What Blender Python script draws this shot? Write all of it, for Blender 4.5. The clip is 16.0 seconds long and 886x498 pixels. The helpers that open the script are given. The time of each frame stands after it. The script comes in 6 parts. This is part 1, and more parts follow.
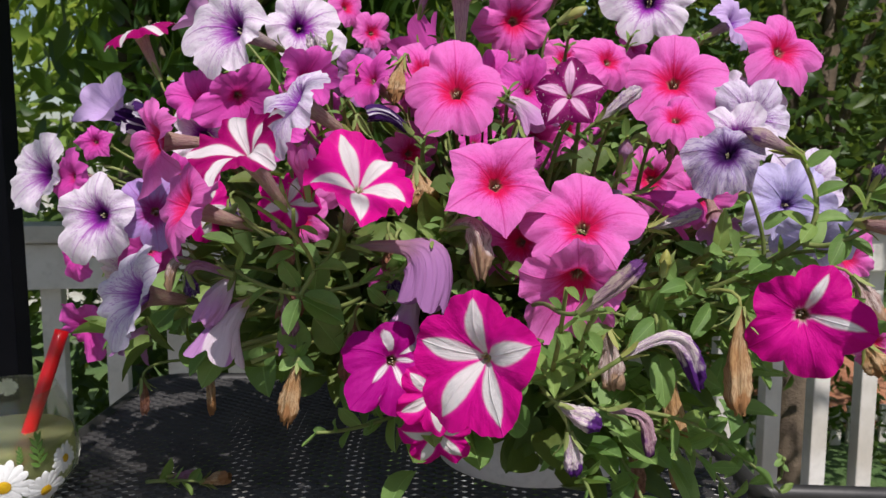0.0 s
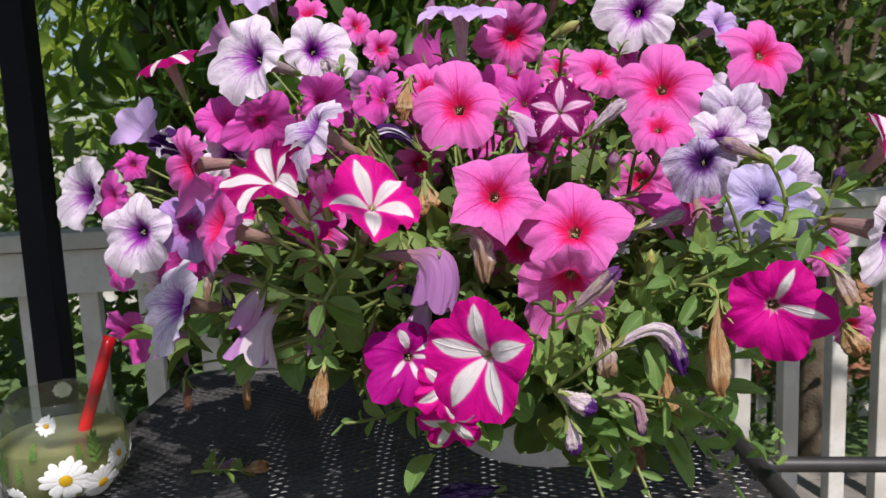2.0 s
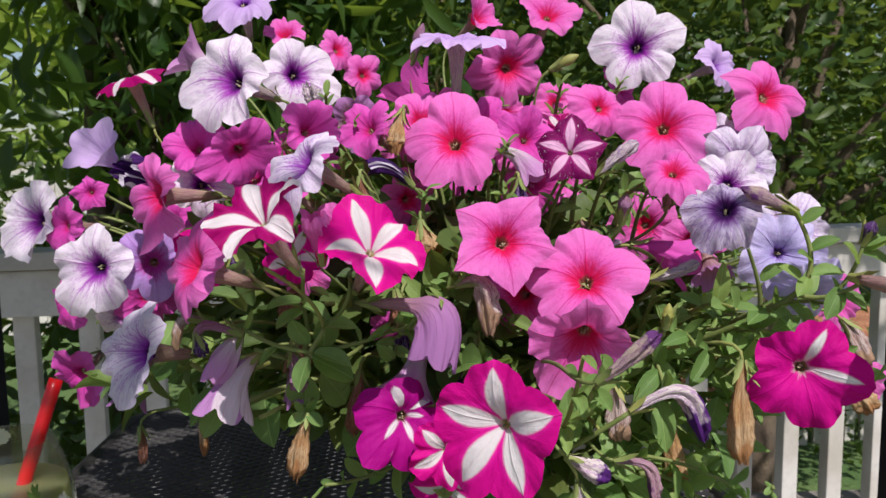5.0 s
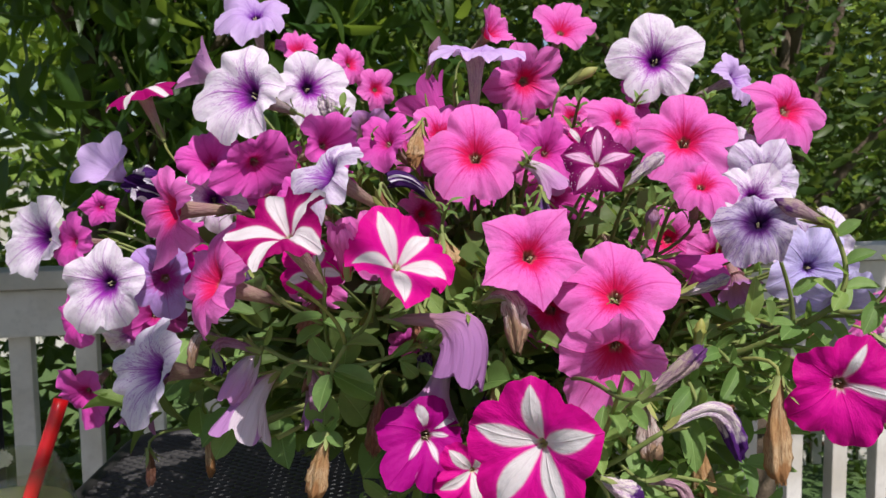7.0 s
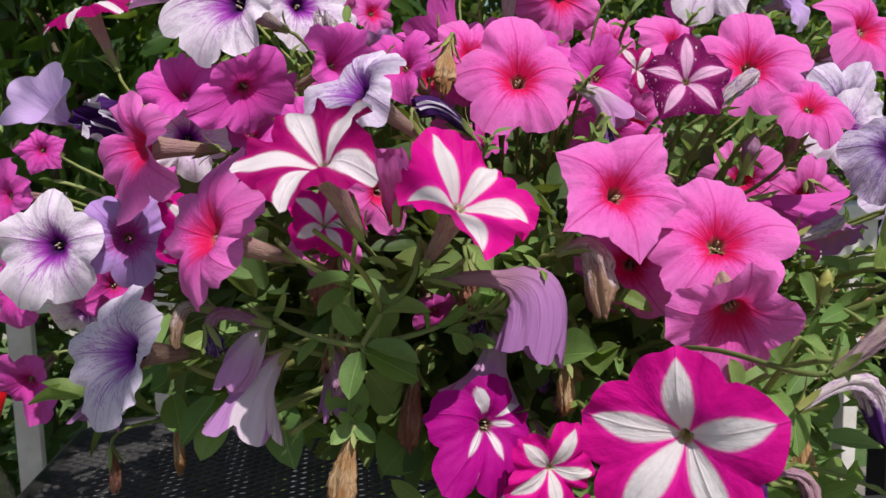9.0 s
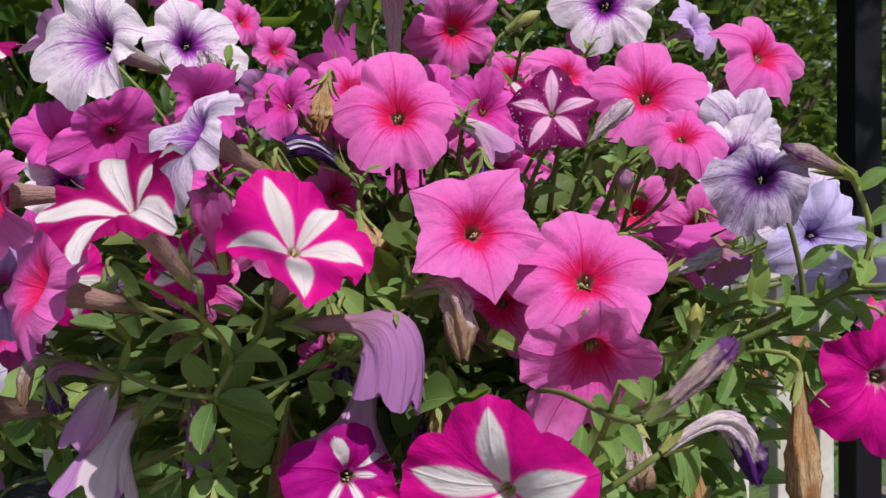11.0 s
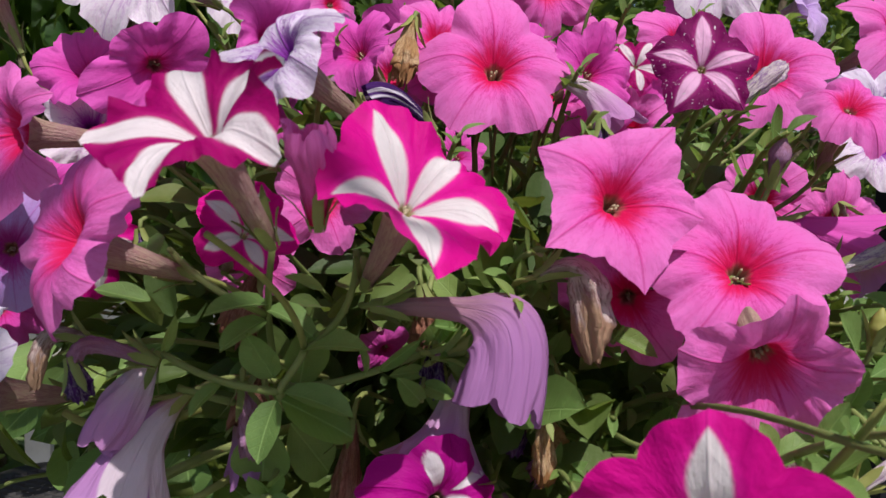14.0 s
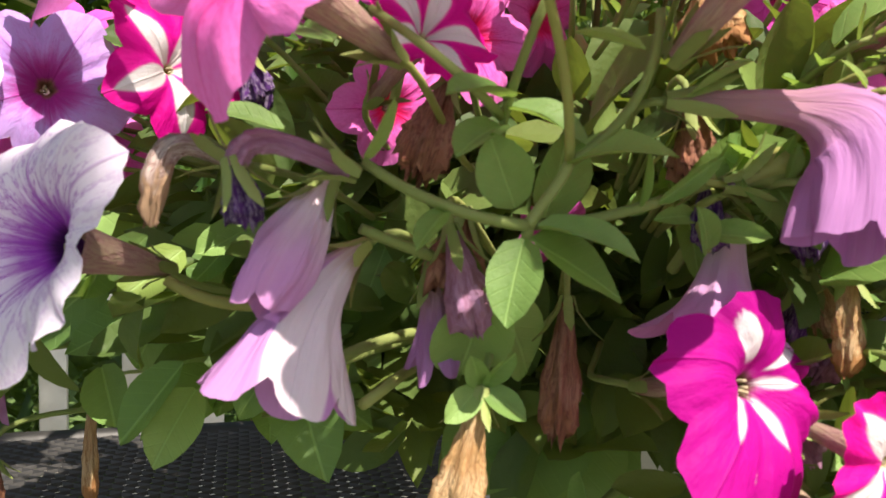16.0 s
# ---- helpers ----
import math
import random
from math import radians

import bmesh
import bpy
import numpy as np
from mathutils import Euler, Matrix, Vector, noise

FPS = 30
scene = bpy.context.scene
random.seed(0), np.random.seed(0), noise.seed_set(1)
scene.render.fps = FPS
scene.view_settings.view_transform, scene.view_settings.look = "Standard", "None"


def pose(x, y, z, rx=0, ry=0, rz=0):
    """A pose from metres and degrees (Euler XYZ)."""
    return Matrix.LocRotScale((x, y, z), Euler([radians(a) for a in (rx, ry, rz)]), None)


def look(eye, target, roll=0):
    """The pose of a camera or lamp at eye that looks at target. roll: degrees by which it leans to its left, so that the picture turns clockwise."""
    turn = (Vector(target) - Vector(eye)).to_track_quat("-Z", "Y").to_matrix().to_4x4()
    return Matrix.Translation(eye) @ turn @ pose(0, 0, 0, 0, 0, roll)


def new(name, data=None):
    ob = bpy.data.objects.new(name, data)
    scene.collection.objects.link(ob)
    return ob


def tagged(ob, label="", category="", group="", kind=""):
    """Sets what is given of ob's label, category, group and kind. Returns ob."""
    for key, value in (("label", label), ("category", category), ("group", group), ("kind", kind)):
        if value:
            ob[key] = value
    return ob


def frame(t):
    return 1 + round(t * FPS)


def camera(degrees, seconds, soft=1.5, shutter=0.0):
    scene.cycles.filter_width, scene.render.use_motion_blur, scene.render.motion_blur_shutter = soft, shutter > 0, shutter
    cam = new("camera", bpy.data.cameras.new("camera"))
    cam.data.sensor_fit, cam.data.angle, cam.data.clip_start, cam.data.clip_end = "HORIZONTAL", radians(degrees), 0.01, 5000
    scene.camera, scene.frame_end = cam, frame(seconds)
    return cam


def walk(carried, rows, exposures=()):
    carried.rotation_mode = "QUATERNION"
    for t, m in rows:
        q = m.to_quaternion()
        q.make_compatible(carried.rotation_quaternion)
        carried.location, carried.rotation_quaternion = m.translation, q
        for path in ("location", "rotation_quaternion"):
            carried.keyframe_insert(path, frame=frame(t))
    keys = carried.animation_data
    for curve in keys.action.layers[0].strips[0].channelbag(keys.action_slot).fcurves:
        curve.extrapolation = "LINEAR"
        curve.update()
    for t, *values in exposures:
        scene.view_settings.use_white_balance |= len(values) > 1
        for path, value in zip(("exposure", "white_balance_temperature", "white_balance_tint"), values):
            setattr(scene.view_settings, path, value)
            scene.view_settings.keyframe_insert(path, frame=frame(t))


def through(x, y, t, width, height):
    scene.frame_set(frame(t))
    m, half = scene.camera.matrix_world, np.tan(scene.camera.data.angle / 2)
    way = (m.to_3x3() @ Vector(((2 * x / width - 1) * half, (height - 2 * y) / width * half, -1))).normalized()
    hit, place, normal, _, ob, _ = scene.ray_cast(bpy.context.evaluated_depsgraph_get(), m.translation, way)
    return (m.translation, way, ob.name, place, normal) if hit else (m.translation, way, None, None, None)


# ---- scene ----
cam = camera(58.9, 16.0)
METRES, EYE, TILT, LEAN, TURN = 0.70, 1.03, -7.0, 0.0, 0.0
ROWS = [
    (0.0, 0.0, 0.0, 0.0, 0.0, 0.0, -0.0),
    (0.5, 0.0047, -0.0707, 0.0252, -0.13, -0.18, 0.38),
    (1.0, 0.0243, -0.0693, 0.0194, 0.17, -0.48, 0.96),
    (1.5, 0.0214, -0.0683, 0.0115, 0.86, -0.86, 1.62),
    (2.0, 0.0152, -0.0739, 0.0207, 1.66, -1.11, 2.2),
    (2.5, 0.0043, -0.0704, 0.024, 1.97, -0.99, 2.48),
    (3.0, -0.003, -0.0698, 0.0373, 1.72, -0.66, 2.46),
    (3.5, -0.0188, -0.0567, 0.0473, 0.71, -0.36, 2.14),
    (4.0, -0.0218, -0.0316, 0.0453, -0.69, -0.17, 1.62),
    (6.5, -0.0552, -0.006, 0.0412, -2.92, 1.52, 0.88),
    (7.0, -0.0601, 0.0069, 0.0395, -2.91, 1.82, 1.06),
    (7.5, -0.0877, 0.0889, 0.0547, -3.47, 1.57, 1.18),
    (8.0, -0.1101, 0.1205, 0.0518, -4.81, 0.88, 1.31),
    (8.5, -0.1366, 0.1222, 0.0131, -6.29, 0.17, 1.63),
    (9.0, -0.1319, 0.1574, 0.0242, -7.31, -0.25, 2.12),
    (9.5, -0.0836, 0.1634, 0.014, -7.11, -0.36, 2.89),
    (12.0, -0.0413, 0.1693, 0.0345, -8.64, 3.42, 3.6),
    (12.5, -0.0603, 0.2041, 0.0332, -9.54, 3.5, 2.73),
    (13.0, -0.0619, 0.2432, 0.0403, -9.5, 3.17, 1.82),
    (13.5, -0.0898, 0.2595, 0.0304, -8.89, 2.8, 1.1),
    (14.0, -0.1004, 0.2714, 0.014, -8.78, 2.52, 0.52),
    (14.5, -0.1669, 0.3046, -0.0089, -10.0, 2.69, -0.02),
    (15.0, -0.1951, 0.3915, -0.0282, -11.67, 2.6, -0.23),
    (15.5, -0.2048, 0.4277, -0.0468, -13.43, 2.78, -0.11),
    (16.0, -0.215, 0.4218, -0.058, -14.43, 2.55, 0.37),
]
walk(cam, [(t, pose(0, 0, EYE, TILT, LEAN, TURN) @ pose(METRES * x, METRES * y, METRES * z, 90 + pitch, roll, yaw)) for t, x, y, z, yaw, pitch, roll in ROWS], exposures=((0.0, 0.10, 6500, 15), (2.4, 0.20, 6500, 15), (4.2, 0.15, 6500, 15), (6.8, 0.22, 6500, 15), (8.4, 0.14, 6500, 15), (12.0, 0.05, 6500, 15), (13.2, 0.05, 6500, 16), (14.4, 0.12, 6500, 16), (15.2, 0.82, 6900, 13), (16.0, 1.28, 7400, 11)))

cam.data.dof.use_dof = True
cam.data.dof.focus_distance = 0.45
cam.data.dof.aperture_fstop = cam.data.lens / 1000 / 0.0010  # an opening 1 mm wide

# ---- light ----
SUN = Vector((0.15, -0.58, 0.80)).normalized()
world = bpy.data.worlds.new("world")
scene.world = world
world.use_nodes = True
wt = world.node_tree
sky = wt.nodes.new("ShaderNodeTexSky")
sky.sky_type, sky.sun_disc = "NISHITA", False
sky.sun_elevation = math.asin(SUN.z)
sky.sun_rotation = math.atan2(SUN.x, SUN.y)
wt.links.new(sky.outputs[0], wt.nodes["Background"].inputs[0])
wt.nodes["Background"].inputs[1].default_value = 0.083
sun = new("sun", bpy.data.lights.new("sun", "SUN"))
sun.data.energy, sun.data.angle, sun.data.color = 4.4, radians(0.5), (1.0, 0.965, 0.92)
sun.matrix_world = look(SUN * 20, (0, 0, 0))


# ---- materials ----
class Mat:
    """A node material under construction."""

    def __init__(self, name):
        self.m = bpy.data.materials.new(name)
        self.m.use_nodes = True
        self.t = self.m.node_tree
        self.b = self.t.nodes["Principled BSDF"]
        self.out = self.t.nodes["Material Output"]

    def node(self, kind, **links):
        n = self.t.nodes.new("ShaderNode" + kind)
        return n

    def put(self, socket, value):
        if isinstance(value, bpy.types.NodeSocket):
            self.t.links.new(value, socket)
        elif isinstance(value, (tuple, list)) and len(value) == 3 and len(socket.default_value) == 4:
            socket.default_value = (*value, 1)
        else:
            socket.default_value = value

    def math(self, op, a, b=0.0, c=0.0, clamp=False):
        n = self.node("Math")
        n.operation, n.use_clamp = op, clamp
        for s, v in zip(n.inputs, (a, b, c)):
            self.put(s, v)
        return n.outputs[0]

    def step(self, x, lo, hi, a=0.0, b=1.0):
        n = self.node("MapRange")
        n.interpolation_type = "SMOOTHSTEP"
        for s, v in zip(n.inputs, (x, lo, hi, a, b)):
            self.put(s, v)
        return n.outputs[0]

    def mix(self, f, a, b, blend="MIX"):
        n = self.node("Mix")
        n.data_type, n.blend_type = "RGBA", blend
        self.put(n.inputs[0], f), self.put(n.inputs[6], a), self.put(n.inputs[7], b)
        return n.outputs[2]

    def noise(self, vec, scale, detail=3.0, w=None, rough=0.5):
        n = self.node("TexNoise")
        if w is not None:
            n.noise_dimensions = "4D"
            self.put(n.inputs["W"], w)
        if vec is not None:
            self.put(n.inputs["Vector"], vec)
        n.inputs["Scale"].default_value, n.inputs["Detail"].default_value, n.inputs["Roughness"].default_value = scale, detail, rough
        return n.outputs[0]

    def coord(self, which="Object"):
        return self.node("TexCoord").outputs[which]

    def rand(self):
        return self.node("ObjectInfo").outputs["Random"]

    def bump(self, height, strength=0.3, dist=0.001):
        n = self.node("Bump")
        n.inputs["Strength"].default_value, n.inputs["Distance"].default_value = strength, dist
        self.put(n.inputs["Height"], height)
        self.put(self.b.inputs["Normal"], n.outputs[0])
        return n.outputs[0]

    def see_through(self, colour, amount, normal=None):
        tr, mx = self.node("BsdfTranslucent"), self.node("MixShader")
        self.put(tr.inputs[0], colour)
        if normal:
            self.put(tr.inputs["Normal"], normal)
        self.put(mx.inputs[0], amount)
        self.t.links.new(self.b.outputs[0], mx.inputs[1])
        self.t.links.new(tr.outputs[0], mx.inputs[2])
        self.t.links.new(mx.outputs[0], self.out.inputs[0])

    def set(self, **kw):
        for k, v in kw.items():
            self.put(self.b.inputs[k.replace("_", " ").title().replace("Ior", "IOR")], v)
        return self.m


def surface(name, a, b, scale=8.0, rough=0.6, metal=0.0, bump=0.2, fine=120.0, dist=0.001, coords="Object"):
    """A painted, wooden or earthen surface with two scales of variation."""
    k = Mat(name)
    big = k.noise(k.coord(coords), scale, 5.0, k.rand())
    small = k.noise(k.coord(coords), fine, 3.0)
    col = k.mix(k.step(big, 0.3, 0.7), a, b)
    col = k.mix(k.math("MULTIPLY", k.step(small, 0.45, 0.75), 0.25), col, tuple(0.55 * v for v in a))
    k.bump(k.math("ADD", small, k.math("MULTIPLY", big, 0.6)), bump, dist)
    return k.set(base_color=col, roughness=rough, metallic=metal)


def petal(name, body, edge, throat, deep, veins, glow=0.42, vein_amount=0.5, reach=0.75, star=None, lobes=(0, 5), width=0.19, end=0.9, speck=0.0, splash=0.0, back=0.32, pit=(0.06, 0.15)):
    """A petal: its colours run from the throat outwards, with veins; star: the colour of bands along the lobes."""
    k = Mat(name)
    uv = k.node("UVMap").outputs[0]
    sep = k.node("SeparateXYZ")
    k.put(sep.inputs[0], uv)
    u = k.math("MULTIPLY_ADD", sep.outputs[0], 2.0, -1.0)
    v = k.math("MULTIPLY_ADD", sep.outputs[1], 2.0, -1.0)
    rho = k.math("SQRT", k.math("ADD", k.math("MULTIPLY", u, u), k.math("MULTIPLY", v, v)))
    safe = k.math("MAXIMUM", rho, 0.01)
    ray = k.node("CombineXYZ")
    k.put(ray.inputs[0], k.math("DIVIDE", u, safe))
    k.put(ray.inputs[1], k.math("DIVIDE", v, safe))
    k.put(ray.inputs[2], k.math("MULTIPLY", rho, 0.35))
    rnd = k.math("MULTIPLY", k.rand(), 40.0)
    streak = k.noise(ray.outputs[0], 6.0, 5.0, rnd, 0.7)
    cloud = k.noise(uv, 3.0, 3.0, rnd)
    line = k.step(k.math("ABSOLUTE", k.math("SUBTRACT", streak, 0.5)), 0.0, 0.030, 1.0, 0.0)
    fold5 = k.math("MULTIPLY", k.math("ARCTAN2", v, u), 5.0 / (2 * math.pi))
    mid = k.math("MULTIPLY", k.math("ABSOLUTE", k.math("SUBTRACT", fold5, k.math("FLOOR", k.math("ADD", fold5, 0.5)))), rho)
    rib = k.step(mid, 0.0, 0.016, 1.0, 0.0)
    crinkle = k.noise(ray.outputs[0], 13.0, 3.0, rnd, 0.6)
    # the body, paler and deeper in places
    col = k.mix(k.step(k.math("ADD", rho, k.math("MULTIPLY", cloud, 0.5)), 0.55, 1.25), body, edge)
    # strong veins near the throat that fade outwards
    fade = k.step(k.math("ADD", rho, k.math("MULTIPLY", streak, 0.35)), reach * 0.45, reach * 1.25, 1.0, 0.20)
    col = k.mix(k.math("MULTIPLY", k.math("MULTIPLY", line, fade), vein_amount), col, veins)
    col = k.mix(k.math("MULTIPLY", k.math("MULTIPLY", rib, k.step(rho, 0.3, 1.0, 1.0, 0.5)), vein_amount * 0.65), col, veins)
    if star:
        turn = k.math("MULTIPLY", k.math("ARCTAN2", v, u), 5.0 / (2 * math.pi))
        cell = k.math("FLOOR", k.math("ADD", turn, 0.5))
        off = k.math("MULTIPLY", k.math("ABSOLUTE", k.math("SUBTRACT", turn, cell)), 2 * math.pi / 5)
        across = k.math("MULTIPLY", rho, k.math("SINE", off))
        span = k.math("SINE", k.math("MULTIPLY", k.math("POWER", k.math("DIVIDE", k.math("ADD", rho, 0.05), end + 0.05, clamp=True), 1.35), math.pi))
        wide = k.math("MULTIPLY", k.math("POWER", k.math("MAXIMUM", span, 0.0), 0.75), width)
        jag = k.math("MULTIPLY", k.math("SUBTRACT", streak, 0.5), 0.06)
        band = k.step(k.math("ADD", k.math("SUBTRACT", wide, across), jag), -0.005, 0.055)
        if lobes[1] < 5:
            place = k.math("FLOORED_MODULO", k.math("SUBTRACT", cell, float(lobes[0])), 5.0)
            band = k.math("MULTIPLY", band, k.math("LESS_THAN", place, lobes[1] - 0.5))
        halo = k.step(k.math("SUBTRACT", wide, across), -0.10, 0.0)
        tint = k.mix(k.math("MULTIPLY", halo, 0.35 if lobes[1] == 5 else 0.0), col, tuple(min(1, 1.5 * c + 0.03) for c in body))
        white = k.mix(k.math("MULTIPLY", line, 0.12), star, tuple(0.6 * c for c in star))
        col = k.mix(band, tint, white)
    if speck:
        dots = k.noise(uv, 34.0, 2.0, rnd)
        col = k.mix(k.step(dots, 0.66, 0.70), col, (0.75, 0.62, 0.72))
    if splash:
        patch = k.noise(ray.outputs[0], 1.9, 1.5, k.math("ADD", rnd, 7.0))
        col = k.mix(k.math("MULTIPLY", k.step(k.math("ADD", patch, k.math("MULTIPLY", streak, 0.12)), 0.72 - 0.06 * splash, 0.75 - 0.06 * splash), k.step(rho, 0.2, 0.3)), col, star)
    mouth = k.step(k.math("ADD", rho, k.math("MULTIPLY", k.math("SUBTRACT", streak, 0.5), 0.5)), glow * 0.35, glow, 1.0, 0.0)
    col = k.mix(mouth, col, throat)
    col = k.mix(k.step(k.math("ADD", rho, k.math("MULTIPLY", k.math("SUBTRACT", streak, 0.5), 0.12)), *pit, 1.0, 0.0), col, deep)
    fine = k.noise(uv, 60.0, 2.0, rnd)
    pucker = k.noise(uv, 11.0, 2.0, rnd, 0.45)
    relief = k.math("ADD", k.math("MULTIPLY", streak, 0.45), k.math("ADD", k.math("MULTIPLY", crinkle, 0.36), k.math("MULTIPLY", pucker, 0.8)))
    relief = k.math("ADD", relief, k.math("ADD", k.math("MULTIPLY", fine, 0.12), k.math("MULTIPLY", rib, -0.26)))
    nrm = k.bump(k.math("ADD", relief, k.math("MULTIPLY", cloud, 0.5)), 0.6, 0.0018)
    k.see_through(col, back, nrm)
    return k.set(base_color=col, roughness=0.62, specular_ior_level=0.14)


def leafy(name, a, b, through, amount=0.3, island=False, rough=0.5, scale=30.0, ribs=False):
    """A green surface; ribs: veins of a leaf that lies along its own y axis."""
    k = Mat(name)
    rnd = k.node("NewGeometry").outputs["Random Per Island"] if island else k.rand()
    col = k.mix(rnd, a, b)
    n1 = k.noise(k.coord(), scale, 4.0)
    col = k.mix(k.math("MULTIPLY", k.step(n1, 0.4, 0.75), 0.35), col, tuple(0.6 * c for c in a))
    col = k.mix(k.math("MULTIPLY", k.step(k.math("FRACT", k.math("MULTIPLY", rnd, 7.3)), 0.6, 1.0), 0.45), col, (1.35 * b[0], 1.05 * b[1], 0.8 * b[2]))
    height = k.noise(k.coord(), scale * 8, 3.0)
    if ribs:
        sep = k.node("SeparateXYZ")
        k.put(sep.inputs[0], k.coord())
        ax = k.math("ABSOLUTE", sep.outputs[0])
        mid = k.step(ax, 0.006, 0.018, 1.0, 0.0)
        saw = k.math("FRACT", k.math("MULTIPLY", k.math("SUBTRACT", sep.outputs[1], k.math("MULTIPLY", ax, 0.9)), 6.5))
        side = k.step(k.math("ABSOLUTE", k.math("SUBTRACT", saw, 0.5)), 0.0, 0.10, 1.0, 0.0)
        vein = k.math("MAXIMUM", mid, k.math("MULTIPLY", side, 0.18))
        col = k.mix(k.math("MULTIPLY", vein, 0.5), col, tuple(min(1, 1.5 * c + 0.02) for c in b))
        height = k.math("SUBTRACT", k.math("MULTIPLY", height, 0.3), k.math("MULTIPLY", vein, 0.8))
    nrm = k.bump(height, 0.5, 0.0012)
    k.see_through(k.mix(rnd, through, tuple(0.8 * c for c in through)), amount, nrm)
    return k.set(base_color=col, roughness=rough, specular_ior_level=0.35)


def wilted(name, a, b, stripe, amount=0.2, mouth=None):
    """Dry or wilting petals: streaks along the tube and blotches."""
    k = Mat(name)
    uv = k.node("UVMap").outputs[0]
    mp = k.node("Mapping")
    k.put(mp.inputs[0], uv)
    mp.inputs["Scale"].default_value = (9.0, 1.2, 1.0)
    rnd = k.math("MULTIPLY", k.rand(), 30.0)
    s = k.noise(mp.outputs[0], 3.0, 4.0, rnd, 0.6)
    c = k.noise(uv, 4.0, 4.0, rnd)
    col = k.mix(k.step(c, 0.35, 0.65), a, b)
    col = k.mix(k.math("MULTIPLY", k.step(k.math("ABSOLUTE", k.math("SUBTRACT", s, 0.5)), 0.0, 0.05, 1.0, 0.0), 0.8), col, stripe)
    if mouth:
        sep = k.node("SeparateXYZ")
        k.put(sep.inputs[0], uv)
        col = k.mix(k.step(k.math("ADD", sep.outputs[1], k.math("MULTIPLY", k.math("SUBTRACT", c, 0.5), 0.9)), 0.74, 0.84), col, mouth)
    nrm = k.bump(k.math("ADD", s, k.math("MULTIPLY", k.noise(uv, 40.0, 3.0, rnd), 0.4)), 0.8, 0.0021)
    k.see_through(col, amount, nrm)
    return k.set(base_color=col, roughness=0.7, specular_ior_level=0.2)


PINK = petal("pink_petal", (0.79, 0.11, 0.48), (0.80, 0.19, 0.57), (0.74, 0.010, 0.11), (0.42, 0.17, 0.14), (0.58, 0.012, 0.19), glow=0.48, vein_amount=1.0, reach=0.75, pit=(0.05, 0.15))
ROSE = petal("rose_petal", (0.68, 0.060, 0.41), (0.75, 0.115, 0.52), (0.60, 0.015, 0.20), (0.45, 0.08, 0.14), (0.42, 0.02, 0.19), glow=0.30, vein_amount=0.55, reach=0.6)
WHITE = petal("white_violet_petal", (0.80, 0.68, 0.83), (0.84, 0.76, 0.85), (0.34, 0.022, 0.40), (0.06, 0.008, 0.10), (0.40, 0.03, 0.48), glow=0.50, vein_amount=1.0, reach=0.85, pit=(0.10, 0.25))
LAVENDER = petal("lavender_petal", (0.58, 0.38, 0.74), (0.66, 0.48, 0.80), (0.24, 0.04, 0.44), (0.03, 0.004, 0.06), (0.28, 0.08, 0.52), glow=0.30, vein_amount=0.6, reach=0.6)
VEINED = petal("veined_lilac_petal", (0.50, 0.43, 0.62), (0.54, 0.46, 0.58), (0.11, 0.012, 0.17), (0.03, 0.006, 0.06), (0.22, 0.11, 0.38), glow=0.68, vein_amount=0.9, reach=1.6, pit=(0.16, 0.38))
PERIWINKLE = petal("periwinkle_petal", (0.52, 0.47, 0.78), (0.60, 0.55, 0.82), (0.30, 0.16, 0.56), (0.10, 0.05, 0.22), (0.36, 0.26, 0.66), glow=0.24, vein_amount=0.6, reach=1.2)
STAR = petal("magenta_star_petal", (0.71, 0.004, 0.29), (0.64, 0.003, 0.245), (0.82, 0.78, 0.66), (0.66, 0.60, 0.22), (0.42, 0.0, 0.18), glow=0.12, vein_amount=0.35, star=(0.80, 0.75, 0.76), width=0.19)
CRIMSON = petal("crimson_star_petal", (0.38, 0.001, 0.14), (0.33, 0.001, 0.12), (0.82, 0.76, 0.60), (0.34, 0.28, 0.07), (0.30, 0.0, 0.08), glow=0.14, vein_amount=0.3, star=(0.80, 0.73, 0.76), width=0.20, end=1.12)
FLECKED = petal("flecked_plum_petal", (0.27, 0.003, 0.14), (0.15, 0.002, 0.075), (0.72, 0.66, 0.40), (0.34, 0.32, 0.05), (0.05, 0.0, 0.03), glow=0.14, vein_amount=0.3, star=(0.82, 0.46, 0.70), width=0.17, end=0.90, speck=1.0)
PARTIAL = petal("magenta_two_band_petal", (0.68, 0.004, 0.29), (0.60, 0.003, 0.24), (0.72, 0.42, 0.58), (0.34, 0.24, 0.12), (0.34, 0.0, 0.14), glow=0.19, vein_amount=0.35, star=(0.84, 0.80, 0.82), lobes=(0, 2), width=0.11, end=0.86)
SPLASH = petal("magenta_splashed_petal", (0.48, 0.004, 0.27), (0.42, 0.003, 0.23), (0.52, 0.08, 0.34), (0.14, 0.09, 0.03), (0.30, 0.0, 0.14), glow=0.18, vein_amount=0.35, star=(0.82, 0.76, 0.80), lobes=(2, 3), width=0.085, end=0.52, splash=0.6)
DROOP = petal("drooping_lilac_petal", (0.42, 0.19, 0.41), (0.44, 0.20, 0.46), (0.42, 0.24, 0.27), (0.32, 0.22, 0.15), (0.40, 0.16, 0.48), glow=0.85, vein_amount=0.3, reach=0.9)
LILAC = petal("lilac_magenta_petal", (0.44, 0.25, 0.64), (0.50, 0.31, 0.68), (0.40, 0.03, 0.27), (0.32, 0.16, 0.10), (0.40, 0.06, 0.38), glow=0.58, vein_amount=0.8, reach=0.8)
